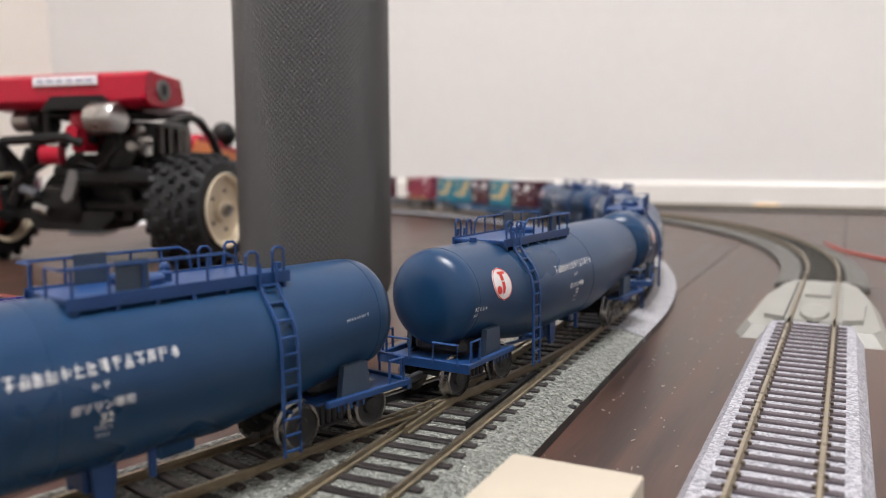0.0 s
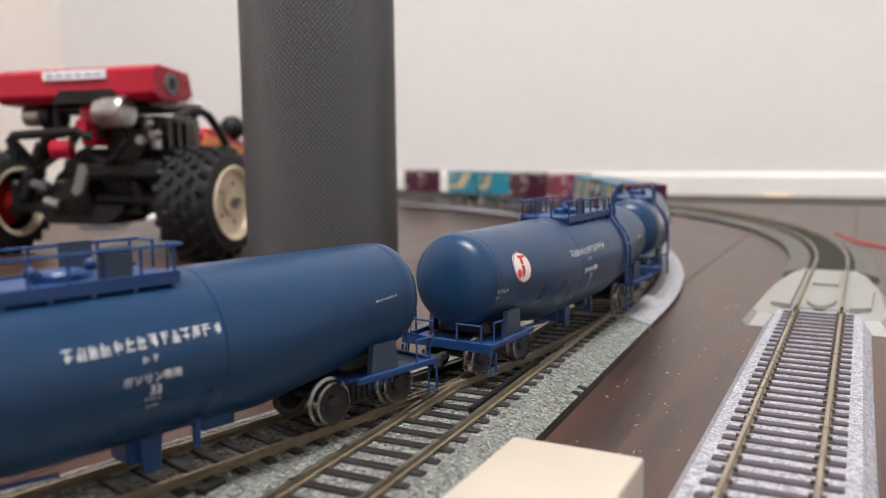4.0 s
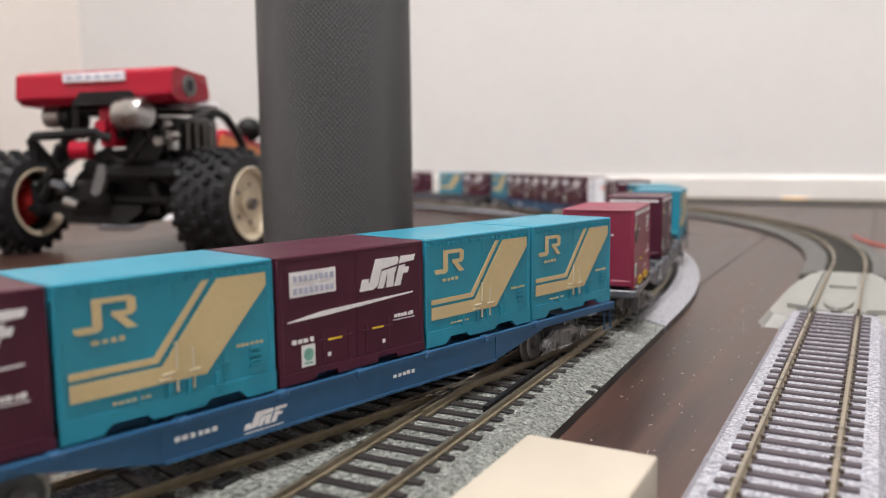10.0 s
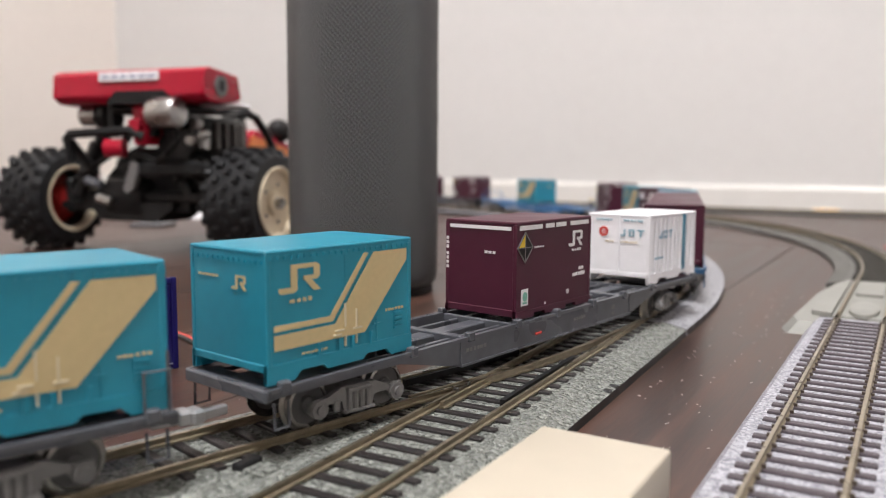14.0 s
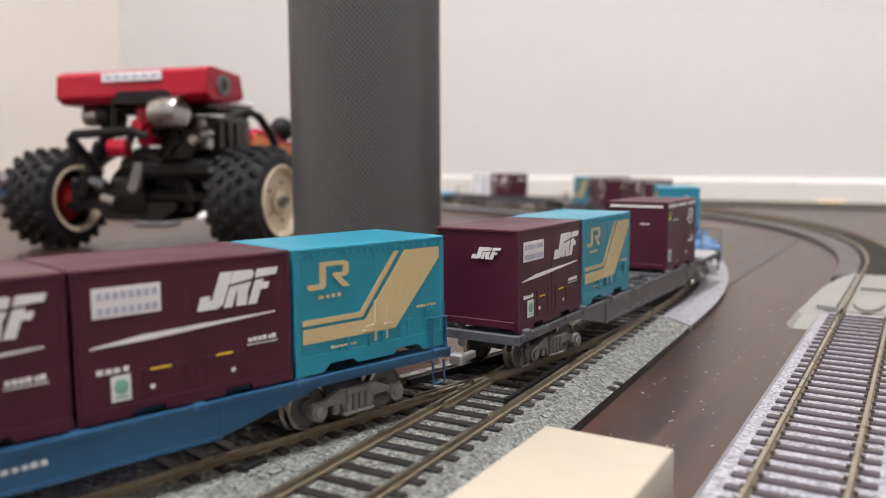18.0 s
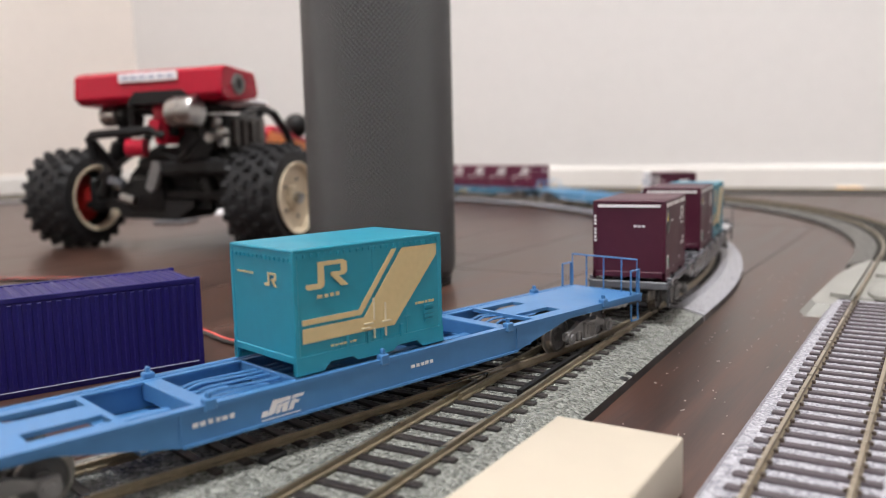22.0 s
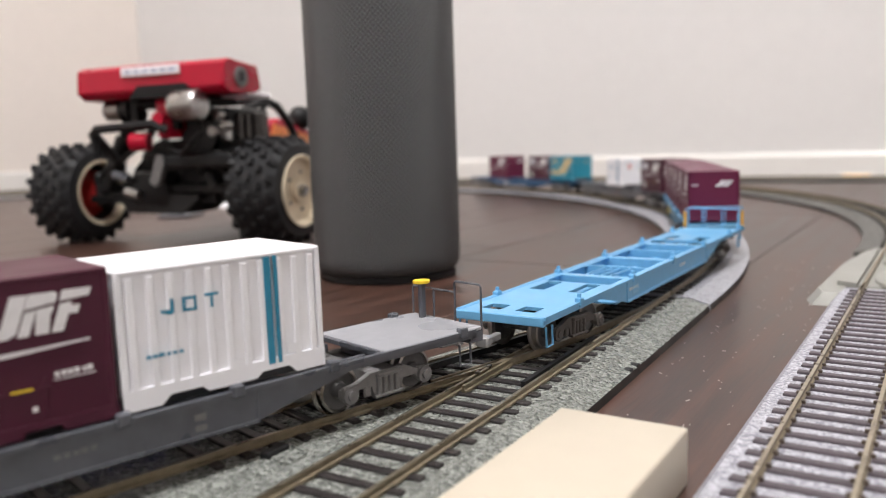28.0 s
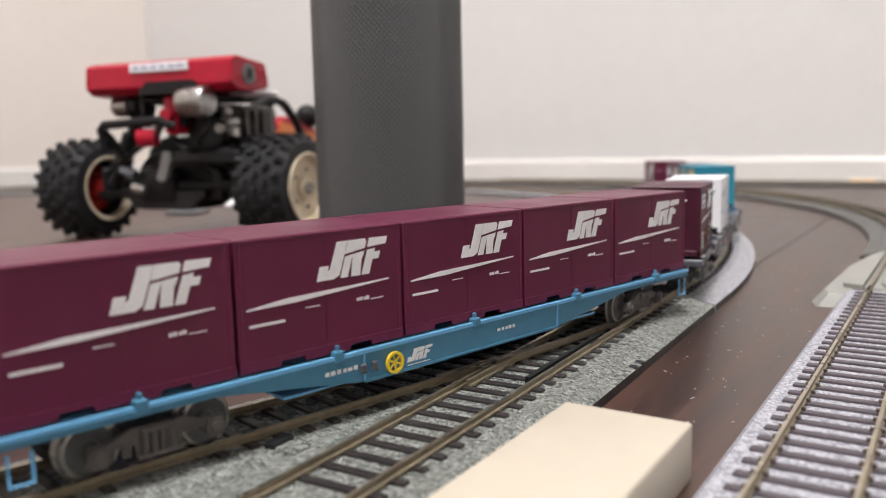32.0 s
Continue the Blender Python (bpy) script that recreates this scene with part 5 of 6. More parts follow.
# ---- running gear ----
def bogie(parent, x, frame_mat, wheel_r=0.0054, base=0.0119, dark=False, frame_y=0.0126):
    b = new("bogie")
    b.parent = parent
    b.location = (x, 0, 0)
    for sy in (-1, 1):
        y = sy * frame_y
        bm = B()
        prism(bm, [(-base - 0.0022, 0.0046), (-base - 0.0020, 0.0068), (-base + 0.0026, 0.0076), (-0.0052, 0.0092), (0.0052, 0.0092), (base - 0.0026, 0.0076), (base + 0.0020, 0.0068), (base + 0.0022, 0.0046), (base + 0.0014, 0.0040), (base - 0.0016, 0.0042), (base - 0.0030, 0.0060), (0.0050, 0.0058), (0.0042, 0.0030), (-0.0042, 0.0030), (-0.0050, 0.0058), (-base + 0.0030, 0.0060), (-base + 0.0016, 0.0042), (-base - 0.0014, 0.0040)], y - 0.0008, y + 0.0008)
        side = part("side_frame", bm, frame_mat, b)
        for xx in (-base, base):
            part("axle_box", cyl(B(), (xx, y, 0.0054), (xx, y + sy * 0.0017, 0.0054), 0.0022, 12), frame_mat, side)
            part("spring_cap", box(B(), xx - 0.0020, xx + 0.0020, *sorted((y, y + sy * 0.0012)), 0.0064, 0.0076, 0.0003), frame_mat, side)
        for xx in (-0.0028, -0.0009, 0.0010, 0.0029):
            part("spring", cyl(B(), (xx, y + sy * 0.0008, 0.0034), (xx, y + sy * 0.0008, 0.0078), 0.0008, 8), frame_mat, side)
        part("spring_plank", box(B(), -0.0046, 0.0046, *sorted((y, y + sy * 0.0018)), 0.0028, 0.0036, 0.0002), frame_mat, side)
        part("bolster_end", box(B(), -0.0038, 0.0038, *sorted((y, y + sy * 0.0018)), 0.0078, 0.0090, 0.0003), frame_mat, side)
        for xx in (-base, base):
            part("axle_cap", cyl(B(), (xx, y + sy * 0.0017, 0.0054), (xx, y + sy * 0.0023, 0.0054), 0.0012, 10), frame_mat, side)
        part("brake_lever", box(B(), 0.0054, 0.0074, *sorted((y, y + sy * 0.0010)), 0.0036, 0.0066, 0.0003), frame_mat, side)
    part("bolster", box(B(), -0.0040, 0.0040, -frame_y, frame_y, 0.0050, 0.0092, 0.0005), frame_mat, b)
    for xx in (-base, base):
        bm = B()
        for sy in (-1, 1):
            y, at = sy * 0.0082, Matrix.Translation((xx, 0, wheel_r))
            lathe(bm, [(wheel_r - 0.0010, y - sy * 0.0013), (wheel_r + 0.0008, y - sy * 0.0013), (wheel_r + 0.0008, y - sy * 0.0007), (wheel_r, y - sy * 0.0004), (wheel_r - 0.0002, y + sy * 0.0012), (wheel_r - 0.0009, y + sy * 0.0014), (wheel_r - 0.0010, y + sy * 0.0006)], 28, "Y", m=at, caps="none")
            lathe(bm, [(0.0010, y - sy * 0.0012), (wheel_r - 0.0010, y - sy * 0.0011), (wheel_r - 0.0010, y + sy * 0.0007), (wheel_r - 0.0018, y + sy * 0.0004), (0.0022, y + sy * 0.0006), (0.0018, y + sy * 0.0014), (0.0005, y + sy * 0.0015)], 28, "Y", mi=1, m=at)
        cyl(bm, (xx, -0.0085, wheel_r), (xx, 0.0085, wheel_r), 0.0010, 8, mi=1)
        part("wheelset", bm, [WHEEL if not dark else WHEEL_DARK, BOGIE_DARK if dark else DISC_GREY], b, "dark wheelset with bright metal tyres", smooth=True)
    return b


DISC_GREY = mat("wheel_disc_grey", (0.09, 0.088, 0.088), 0.5, vary=0.2, scale=500)
WHEEL_DARK = mat("wheel_dark_steel", (0.34, 0.33, 0.32), 0.25, metal=0.85, vary=0.3, scale=500)


def coupler(parent, x, sgn, material):
    bm = B()
    box(bm, *sorted((x, x + sgn * 0.0078)), -0.0009, 0.0009, 0.0062, 0.0084, 0.0003)
    box(bm, *sorted((x + sgn * 0.0060, x + sgn * 0.0092)), -0.0030, 0.0014, 0.0056, 0.0090, 0.0006)
    part("coupler", bm, material, parent, "silver knuckle coupler" if material is COUPLER else "")


def wagon(colour):
    kind, _, extra = colour.partition("+")
    m = {"grey": DECK_GREY, "blue": DECK_BLUE, "royal": DECK_ROYAL, "sky": DECK_SKY}[kind]
    words = {"grey": "grey flat container wagon with open girder deck", "blue": "dark blue flat container wagon with open girder deck", "royal": "bright blue flat container wagon with open girder deck", "sky": "sky blue flat container wagon with open girder deck"}[kind]
    words += {"": "", "pillar": " and yellow brake wheel", "rail": " and end handrail", "front": " and yellow-posted handrail"}[extra]
    ob = thing("container_wagon", words, "wagon", "container wagons")
    HL, HW, top = 0.1186, 0.0150, 0.0140
    low = 0.038 if extra == "front" else 0.052
    # front wagon: teal-grey sills, also darkened in colour for weaker side light
    side_m = DECK_SLATE_SHADED if extra == "front" else m
    for sy in (-1, 1):
        y = sy * (HW - 0.0007)
        out = [(-HL, top), (HL, top), (HL, 0.0118), (0.077, 0.0118), (low, 0.0062), (-low, 0.0062), (-0.077, 0.0118), (-HL, 0.0118)]
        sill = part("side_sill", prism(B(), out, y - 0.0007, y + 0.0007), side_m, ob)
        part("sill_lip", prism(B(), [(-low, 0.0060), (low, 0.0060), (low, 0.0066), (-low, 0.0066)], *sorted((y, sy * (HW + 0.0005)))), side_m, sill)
        part("top_lip", box(B(), -HL, HL, *sorted((y, sy * (HW + 0.0004))), top - 0.0008, top + 0.0001), m, sill)
        for x in (-low, low):
            part("stiffener", box(B(), x - 0.0003, x + 0.0003, *sorted((y, sy * (HW + 0.0003))), 0.0064, top - 0.0005), m, sill)
        for x in (-0.0960, -0.0485, -0.0015, 0.0455, 0.0930) if kind in ("sky", "royal") else (-0.1140, -0.0720, -0.0475, -0.0235, 0.0005, 0.0235, 0.0475, 0.0720, 0.1140):
            if kind in ("sky", "royal"):
                part("lug_post", box(B(), x - 0.0005, x + 0.0005, *sorted((sy * (HW - 0.0010), sy * (HW + 0.0002))), top + 0.0010, top + 0.0026, 0.0002), side_m, sill)
            part("lock_lug", box(B(), x - 0.0014, x + 0.0014, *sorted((sy * (HW - 0.0014), sy * (HW + 0.0008))), top - 0.0014, top + (0.0004 if kind == "blue" else 0.0013), 0.0003), side_m, sill)
        bm = B()
        side = lambda b, p: side_plate(b, p, sy * HW)
        dashes(bm, side, 0.040, 0.050, 0.0098, 0.0011, 6, 12)
        dashes(bm, side, -0.018, -0.010, 0.0098, 0.0010, 5, 13)
        if kind == "grey":
            side(bm, rect(-0.040, -0.0375, 0.0098, 0.0112))
            side(bm, rect(-0.040, -0.0375, 0.0076, 0.0088))
        printed(part("print_line", bm, PRINT_WHITE if kind != "grey" else BOGIE_GREY, sill))
        if kind == "sky" and not extra:
            part("label_plate", side_plate(B(), rect(0.0400, 0.0465, 0.0080, 0.0112), sy * HW), DECK_PALE, sill, "faint pale label plate")
        elif kind in ("blue", "royal", "sky"):
            bm = B()
            at = 0.0335 if extra != "front" else 0.0240
            wide = 0.0100 if extra != "front" else 0.0080
            freight_mark(bm, side, at, 0.0080, wide, 0.0032)
            side(bm, rect(at - wide, at, 0.0071, 0.0073))
            part("block_mark", bm, PRINT_WHITE, sill, "white slanted block mark")
        if extra == "front":
            wx = 0.0288 * sy
            w = part("brake_wheel", lathe(B(), [(0.0021, sy * (HW + 0.0004)), (0.0028, sy * (HW + 0.0004)), (0.0028, sy * (HW + 0.0011)), (0.0021, sy * (HW + 0.0011))], 20, "Y", m=Matrix.Translation((wx, 0, 0.0092)), caps="ring"), PRINT_YELLOW, sill, "yellow brake hand wheel")
            for a in (20, 80, 140):
                dx, dz = 0.0022 * math.cos(radians(a)), 0.0022 * math.sin(radians(a))
                part("wheel_spoke", cyl(B(), (wx - dx, sy * (HW + 0.0007), 0.0092 - dz), (wx + dx, sy * (HW + 0.0007), 0.0092 + dz), 0.0003, 6), PRINT_YELLOW, w)
            for q in (0.0350, 0.0385):
                part("valve_box", box(B(), q * sy - 0.0010, q * sy + 0.0010, *sorted((sy * HW, sy * (HW + 0.0009))), 0.0084, 0.0108, 0.0003), DECK_GREY, sill)
        if kind == "grey" and not extra:
            part("red_lever", box(B(), 0.0105, 0.0140, *sorted((sy * HW, sy * (HW + 0.0006))), 0.0088, 0.0096, 0.0002), PRINT_RED, sill, "small red lever")
    pan = kind in ("sky", "royal")
    if pan:
        part("deck_pan", box(B(), -0.0600, 0.0600, -0.0137, 0.0137, 0.0066, 0.0072), m, ob)
        part("pan_stringer", box(B(), -0.0620, 0.0620, -0.0012, 0.0012, 0.0070, 0.0104, 0.0002), m, ob)
        for x, y in ((-0.0370, 0.0070), (-0.0140, -0.0070), (0.0100, 0.0070), (0.0340, -0.0070)):
            part("pan_box", box(B(), x - 0.0050, x + 0.0050, y - 0.0028, y + 0.0028, 0.0070, 0.0098, 0.0004), m, ob)
        for sy in (-1, 1):
            part("inner_flange", box(B(), -0.0800, 0.0800, *sorted((sy * 0.0122, sy * 0.0139)), top - 0.0009, top - 0.0002, 0.0001), m, ob)
        for x0, x1 in ((-0.0730, -0.0500), (0.0160, 0.0460)):
            for k, y in enumerate((-0.0060, -0.0030, 0.0000, 0.0045)):
                part("brake_pipe", tube(B(), [(x0, y, 0.0126), (x0 + 0.008, y + 0.001, 0.0128), (x1 - 0.008, y - 0.001 * (k % 2), 0.0128), (x1, y + 0.002, 0.0122)], 0.00040, 6), m, ob)
    else:
        part("centre_sill", box(B(), -0.074, 0.074, -0.0030, 0.0030, 0.0072, top - 0.0010, 0.0003), m, ob)
    for sgn in (-1, 1):
        # end plate with two openings
        x0, x1 = 0.0865 if not pan else 0.0620, HL + (0.010 if extra == "front" and sgn > 0 else 0.0)
        plain = sgn < 0 and kind in ("sky", "royal") or extra == "front"
        slots = [] if plain else [(0.1060, 0.1130, -0.0090, -0.0025), (0.1060, 0.1130, 0.0025, 0.0090)]
        if pan:
            slots += [(0.0635, 0.0790, -0.0100, -0.0045), (0.0635, 0.0790, 0.0045, 0.0100)]
        slots = [(*sorted((sgn * a, sgn * b)), c, d) for a, b, c, d in slots]
        part("end_deck", holed_plate(B(), *sorted((sgn * x0, sgn * x1)), -0.0140, 0.0140, top - 0.0012, top - 0.0001, slots), m, ob)
        part("end_beam", box(B(), *sorted((sgn * (x1 - 0.0012), sgn * (x1 + 0.0006))), -HW, HW, 0.0112, top, 0.0003), side_m, ob)
        if x1 > HL:
            for sy in (-1, 1):
                part("platform_edge", box(B(), HL, x1 - 0.0012, *sorted((sy * (HW - 0.0014), sy * HW)), 0.0118, top, 0.0002), side_m, ob)
        coupler(ob, sgn * HL, sgn, COUPLER)
        part("underframe", box(B(), *sorted((sgn * 0.090, sgn * 0.112)), -0.0080, 0.0080, 0.0094, 0.0120, 0.0003), BOGIE_DARK, ob)
        for sy in (-1, 1):
            part("step", tube(B(), [(sgn * 0.1168, sy * 0.0146, 0.0108), (sgn * 0.1168, sy * 0.0148, 0.0050), (sgn * 0.1128, sy * 0.0148, 0.0050), (sgn * 0.1128, sy * 0.0146, 0.0108)], 0.0004, 6), m, ob)
    for x in (-0.0485, -0.0265, -0.0015, 0.0220, 0.0455) if pan else (-0.0720, -0.0475, -0.0235, 0.0005, 0.0235, 0.0475, 0.0720):
        wide = (0.0042 if x in (-0.0485, -0.0015, 0.0455) else 0.0011) if pan else (0.0030 if abs(abs(x) - 0.0475) < 0.001 else 0.0016)
        part("cross_beam", box(B(), x - wide / 2, x + wide / 2, -0.0138, 0.0138, top - 0.0046 if pan else top - 0.0026, top - 0.0003, 0.0002), m, ob)
    for sy in () if pan else (-1, 1):
        part("stringer", box(B(), -0.0860, 0.0860, sy * 0.0082 - 0.0006, sy * 0.0082 + 0.0006, top - 0.0034, top - 0.0012, 0.0002), m, ob)
    part("brake_cylinder", cyl(B(), (-0.020, 0.006, 0.0058), (-0.006, 0.006, 0.0058), 0.0030, 12), BOGIE_DARK, ob)
    part("air_tank", cyl(B(), (0.010, -0.006, 0.0056), (0.030, -0.006, 0.0056), 0.0030, 12), BOGIE_DARK, ob)
    for x in (-0.0888, 0.0888):
        bogie(ob, x, BOGIE_GREY if extra != "front" and kind != "sky" else BOGIE_BROWN, wheel_r=0.0058)
    # end rails stand at the tail, on one kind at the head
    if extra == "rail":
        e, h = -(HL - 0.0010), 0.0118
        part("handrail", tube(B(), [(e, -0.0138, top), (e, -0.0138, top + h), (e, 0.0138, top + h), (e, 0.0138, top)], 0.00036, 6), m, ob)
        for y in (-0.0075, 0.0, 0.0075):
            part("rail_post", cyl(B(), (e, y, top - 0.0002), (e, y, top + h), 0.00030, 6), m, ob)
        for sy in (-1, 1):
            part("corner_rail", tube(B(), [(e, sy * 0.0146, top - 0.001), (e, sy * 0.0146, top + h * 0.72), (e + 0.0050, sy * 0.0146, top + h * 0.72), (e + 0.0050, sy * 0.0146, top - 0.001)], 0.00040, 6), m, ob)
    elif kind == "sky":
        # a bent top rail on two posts, ending in a narrow splayed hoop at each corner, one of them yellow
        e = HL + 0.0088 if extra == "front" else -(HL + 0.0001)
        h, d = 0.0104, -0.0016 if extra == "front" else 0.0016
        part("handrail", tube(B(), [(e, -0.0142, top + h - 0.0020), (e, -0.0142, top + h - 0.0006), (e, -0.0136, top + h), (e, 0.0136, top + h), (e, 0.0142, top + h - 0.0006), (e, 0.0142, top + h - 0.0020)], 0.00038, 6), m, ob)
        for y in (-0.0052, 0.0052):
            part("rail_post", cyl(B(), (e, y, top - 0.0022), (e, y, top + h), 0.00036, 6), m, ob)
        for sy in (-1, 1):
            hoop = tube(B(), [(e - d * 0.4, sy * 0.0142, top - 0.0020), (e + d * 0.3, sy * 0.0142, top + h - 0.0028), (e + d * 0.6, sy * 0.0142, top + h - 0.0021), (e + d * 1.1, sy * 0.0142, top + h - 0.0021), (e + d * 1.4, sy * 0.0142, top + h - 0.0028), (e + d * 2.1, sy * 0.0142, top - 0.0006)], 0.00044, 6)
            yellow = (sy > 0) == (extra == "front")
            part("corner_rail", hoop, PRINT_ORANGE if yellow else m, ob, "yellow-orange corner handrail" if yellow else "")
    elif extra == "pillar":
        e, h = -(HL + 0.0030), 0.0118
        part("handrail", tube(B(), [(e, 0.0040, top - 0.0015), (e, 0.0040, top + h - 0.0006), (e, 0.0046, top + h), (e, 0.0138, top + h), (e, 0.0144, top + h - 0.0006), (e, 0.0144, top - 0.0015)], 0.00034, 6), m, ob)
        part("low_handrail", tube(B(), [(e, -0.0142, top - 0.0015), (e, -0.0142, top + 0.0080), (e, -0.0136, top + 0.0086), (e, 0.0040, top + 0.0086)], 0.00030, 6), m, ob)
        part("rail_post", cyl(B(), (e, -0.0050, top - 0.0015), (e, -0.0050, top + 0.0086), 0.00030, 6), m, ob)
        part("end_beam", box(B(), e - 0.0004, -HL + 0.0015, -0.0146, 0.0146, top - 0.0038, top - 0.0007, 0.0002), m, ob)
        part("brake_pillar", box(B(), e + 0.0016, e + 0.0034, -0.0082, -0.0064, top - 0.0002, top + 0.0105, 0.0003), m, ob)
        part("brake_wheel", cyl(B(), (e + 0.0025, -0.0073, top + 0.0104), (e + 0.0025, -0.0073, top + 0.0112), 0.0025, 20), PRINT_YELLOW, ob, "yellow brake hand wheel")
        # thin sheet over the deck, its paler grey painted for reflected light
        part("end_plate", box(B(), e - 0.0004, e + 0.0340, -0.0146, 0.0146, top - 0.0006, top + 0.0002, 0.0001), PLATE_SHEEN, ob, "grey end deck plate, reflected light painted as a paler tone")
    return ob


DECK_ROYAL = mat("wagon_royal_blue", (0.060, 0.190, 0.41), 0.36, vary=0.08, scale=300)
BOGIE_BROWN = mat("bogie_brown_grey", (0.075, 0.065, 0.06), 0.5, vary=0.25, scale=500)
PRINT_ORANGE = mat("paint_orange_yellow", (0.75, 0.38, 0.03), 0.45, vary=0.1)


def text_part(name, body, size, m, material, parent, label=""):
    """Readable writing as a thin flat mesh."""
    cu = bpy.data.curves.new(name, "FONT")
    cu.body, cu.size, cu.align_x, cu.extrude = body, size, "CENTER", 0.00004
    ob = new(name, cu)
    me = bpy.data.meshes.new_from_object(ob.evaluated_get(bpy.context.evaluated_depsgraph_get()))
    bpy.data.objects.remove(ob)
    me.materials.append(material)
    o = new(name, me)
    o.parent = parent
    o.matrix_basis = m
    if label:
        tagged(o, label)
    return o


def tank():
    ob = thing("tank_wagon", "dark blue tank wagon with walkway, ladder and round white sign", "wagon", "tank wagons")
    zt, TL, XE = 0.0425, 0.0758, 0.0675

    def radius(x):
        """The barrel bellies down to its middle under a level top."""
        u = min(1.0, max(0.0, (abs(x) - 0.026) / (XE - 0.026)))
        return 0.0172 - 0.0031 * u

    def axis(x):
        return zt - radius(x)

    def barrel(profile):
        bm = lathe(B(), profile, 56, "X")
        for v in bm.verts:
            v.co.z += axis(v.co.x)
        return bm

    RE = radius(TL)
    cap = [(max(0.0004, RE * (1 - (1 - q) ** 2.7) ** (1 / 2.7)), -TL + (TL - XE) * q) for q in ((k / 12) ** 1.7 for k in range(12))]
    prof = cap + [(radius(x), x) for x in (-XE, -0.055, -0.045, -0.035, -0.026, -0.013, 0.0, 0.013, 0.026, 0.035, 0.045, 0.055, XE)]
    prof += [(r, -x) for r, x in cap[::-1]]
    part("tank_shell", barrel(prof), TANK_BLUE, ob, "satin dark blue tank barrel", smooth=True)
    for x in (-XE, XE, -0.012):
        part("weld_seam", barrel([(radius(x) - 0.0003, x - 0.0003), (radius(x) + 0.00010, x - 0.0001), (radius(x) + 0.00010, x + 0.0001), (radius(x) - 0.0003, x + 0.0003)]), TANK_BLUE, ob, smooth=True)
    # walkway on top
    part("walkway", box(B(), -0.0060, 0.0430, -0.0092, 0.0092, zt - 0.0008, zt + 0.0003, 0.0002), TANK_FRAME, ob, "blue walkway platform")
    for sy in (-1, 1):
        y, h = sy * 0.0092, 0.0060
        part("walkway_edge", box(B(), -0.0066, 0.0436, *sorted((y - sy * 0.0003, y + sy * 0.0004)), zt - 0.0018, zt + 0.0008, 0.0001), TANK_FRAME, ob)
        for x in (-0.0050, 0.0030, 0.0110, 0.0190, 0.0270, 0.0345, 0.0420):
            part("bracket", box(B(), x - 0.0004, x + 0.0004, *sorted((sy * 0.0060, sy * 0.0094)), zt - 0.0040, zt - 0.0006), TANK_FRAME, ob)
        rail = part("handrail", tube(B(), [(-0.0075, y, zt + h), (0.0270, y, zt + h), (0.0292, y, zt + h - 0.0012), (0.0300, y, zt + 0.0005)], 0.00036, 6), TANK_FRAME, ob)
        for x in (-0.0055, 0.0015, 0.0085, 0.0155, 0.0225):
            part("rail_post", cyl(B(), (x, y, zt + 0.0004), (x, y, zt + h), 0.00032, 6), TANK_FRAME, rail)
        for x, hh in ((0.0335, 0.0056), (0.0405, 0.0062)):
            part("corner_hoop", tube(B(), [(x - 0.0016, y, zt + 0.0004), (x - 0.0016, y, zt + hh - 0.0008), (x - 0.0008, y, zt + hh), (x + 0.0008, y, zt + hh), (x + 0.0016, y, zt + hh - 0.0008), (x + 0.0016, y, zt + 0.0004)], 0.00036, 6), TANK_FRAME, rail)
        # ladder down the side
        lad = new("ladder")
        lad.parent = ob
        R, zc = radius(0.0370), axis(0.0370)

        def off(z):
            """How far out the ladder stands at a height."""
            return R + 0.0009 if z < zc else (R + 0.0009) * math.cos(math.asin(min(0.80, (z - zc) / R)))

        for x in (0.0348, 0.0392):
            part("ladder_rail", tube(B(), [(x, sy * 0.0100, zt + 0.0030), (x, sy * 0.0104, zt)] + [(x, sy * off(z), z) for z in (0.0405, 0.0380, 0.0350, 0.0315, 0.0270, 0.0150, 0.0035)], 0.00046, 6), TANK_FRAME, lad)
        for n in range(11):
            z = 0.0045 + 0.0036 * n
            part("rung", cyl(B(), (0.0348, sy * off(z), z), (0.0392, sy * off(z), z), 0.00034, 6), TANK_FRAME, lad)
        for z in (0.0130, 0.0330):
            part("ladder_stay", cyl(B(), (0.0370, sy * (R - 0.0030), z), (0.0370, sy * off(z), z), 0.0004, 6), TANK_FRAME, lad)
    for sy in (-1, 1):
        part("end_rail", tube(B(), [(-0.0075, sy * 0.0092, zt + 0.0060), (-0.0075, sy * 0.0030, zt + 0.0060), (-0.0075, sy * 0.0030, zt + 0.0003)], 0.00034, 6), TANK_FRAME, ob)
    part("manhole", lathe(B(), [(0.0046, zt - 0.001), (0.0046, zt + 0.0016), (0.0040, zt + 0.0022), (0.001, zt + 0.0024)], 20, m=Matrix.Translation((0.0130, 0, 0))), TANK_FRAME, ob, smooth=True)
    part("manhole_hinge", box(B(), 0.0170, 0.0190, -0.0016, 0.0016, zt, zt + 0.0024, 0.0003), TANK_FRAME, ob)
    part("valve_knob", ball(B(), (0.0200, 0.0034, zt + 0.0026), 0.0013, 10), TANK_FRAME, ob)
    part("valve_knob", ball(B(), (0.0060, -0.0028, zt + 0.0024), 0.0013, 10), TANK_FRAME, ob)
    for y in (0.0086, -0.0086):
        part("shield_plate", box(B(), 0.0030, 0.0098, y - 0.0002, y + 0.0002, zt + 0.0004, zt + 0.0066), TANK_PLATE, ob, "dull blue-grey shield plate")
    part("safety_valve", cyl(B(), (0.0470, 0.0, zt - 0.001), (0.0470, 0, zt + 0.0014), 0.0012, 12), TANK_FRAME, ob)

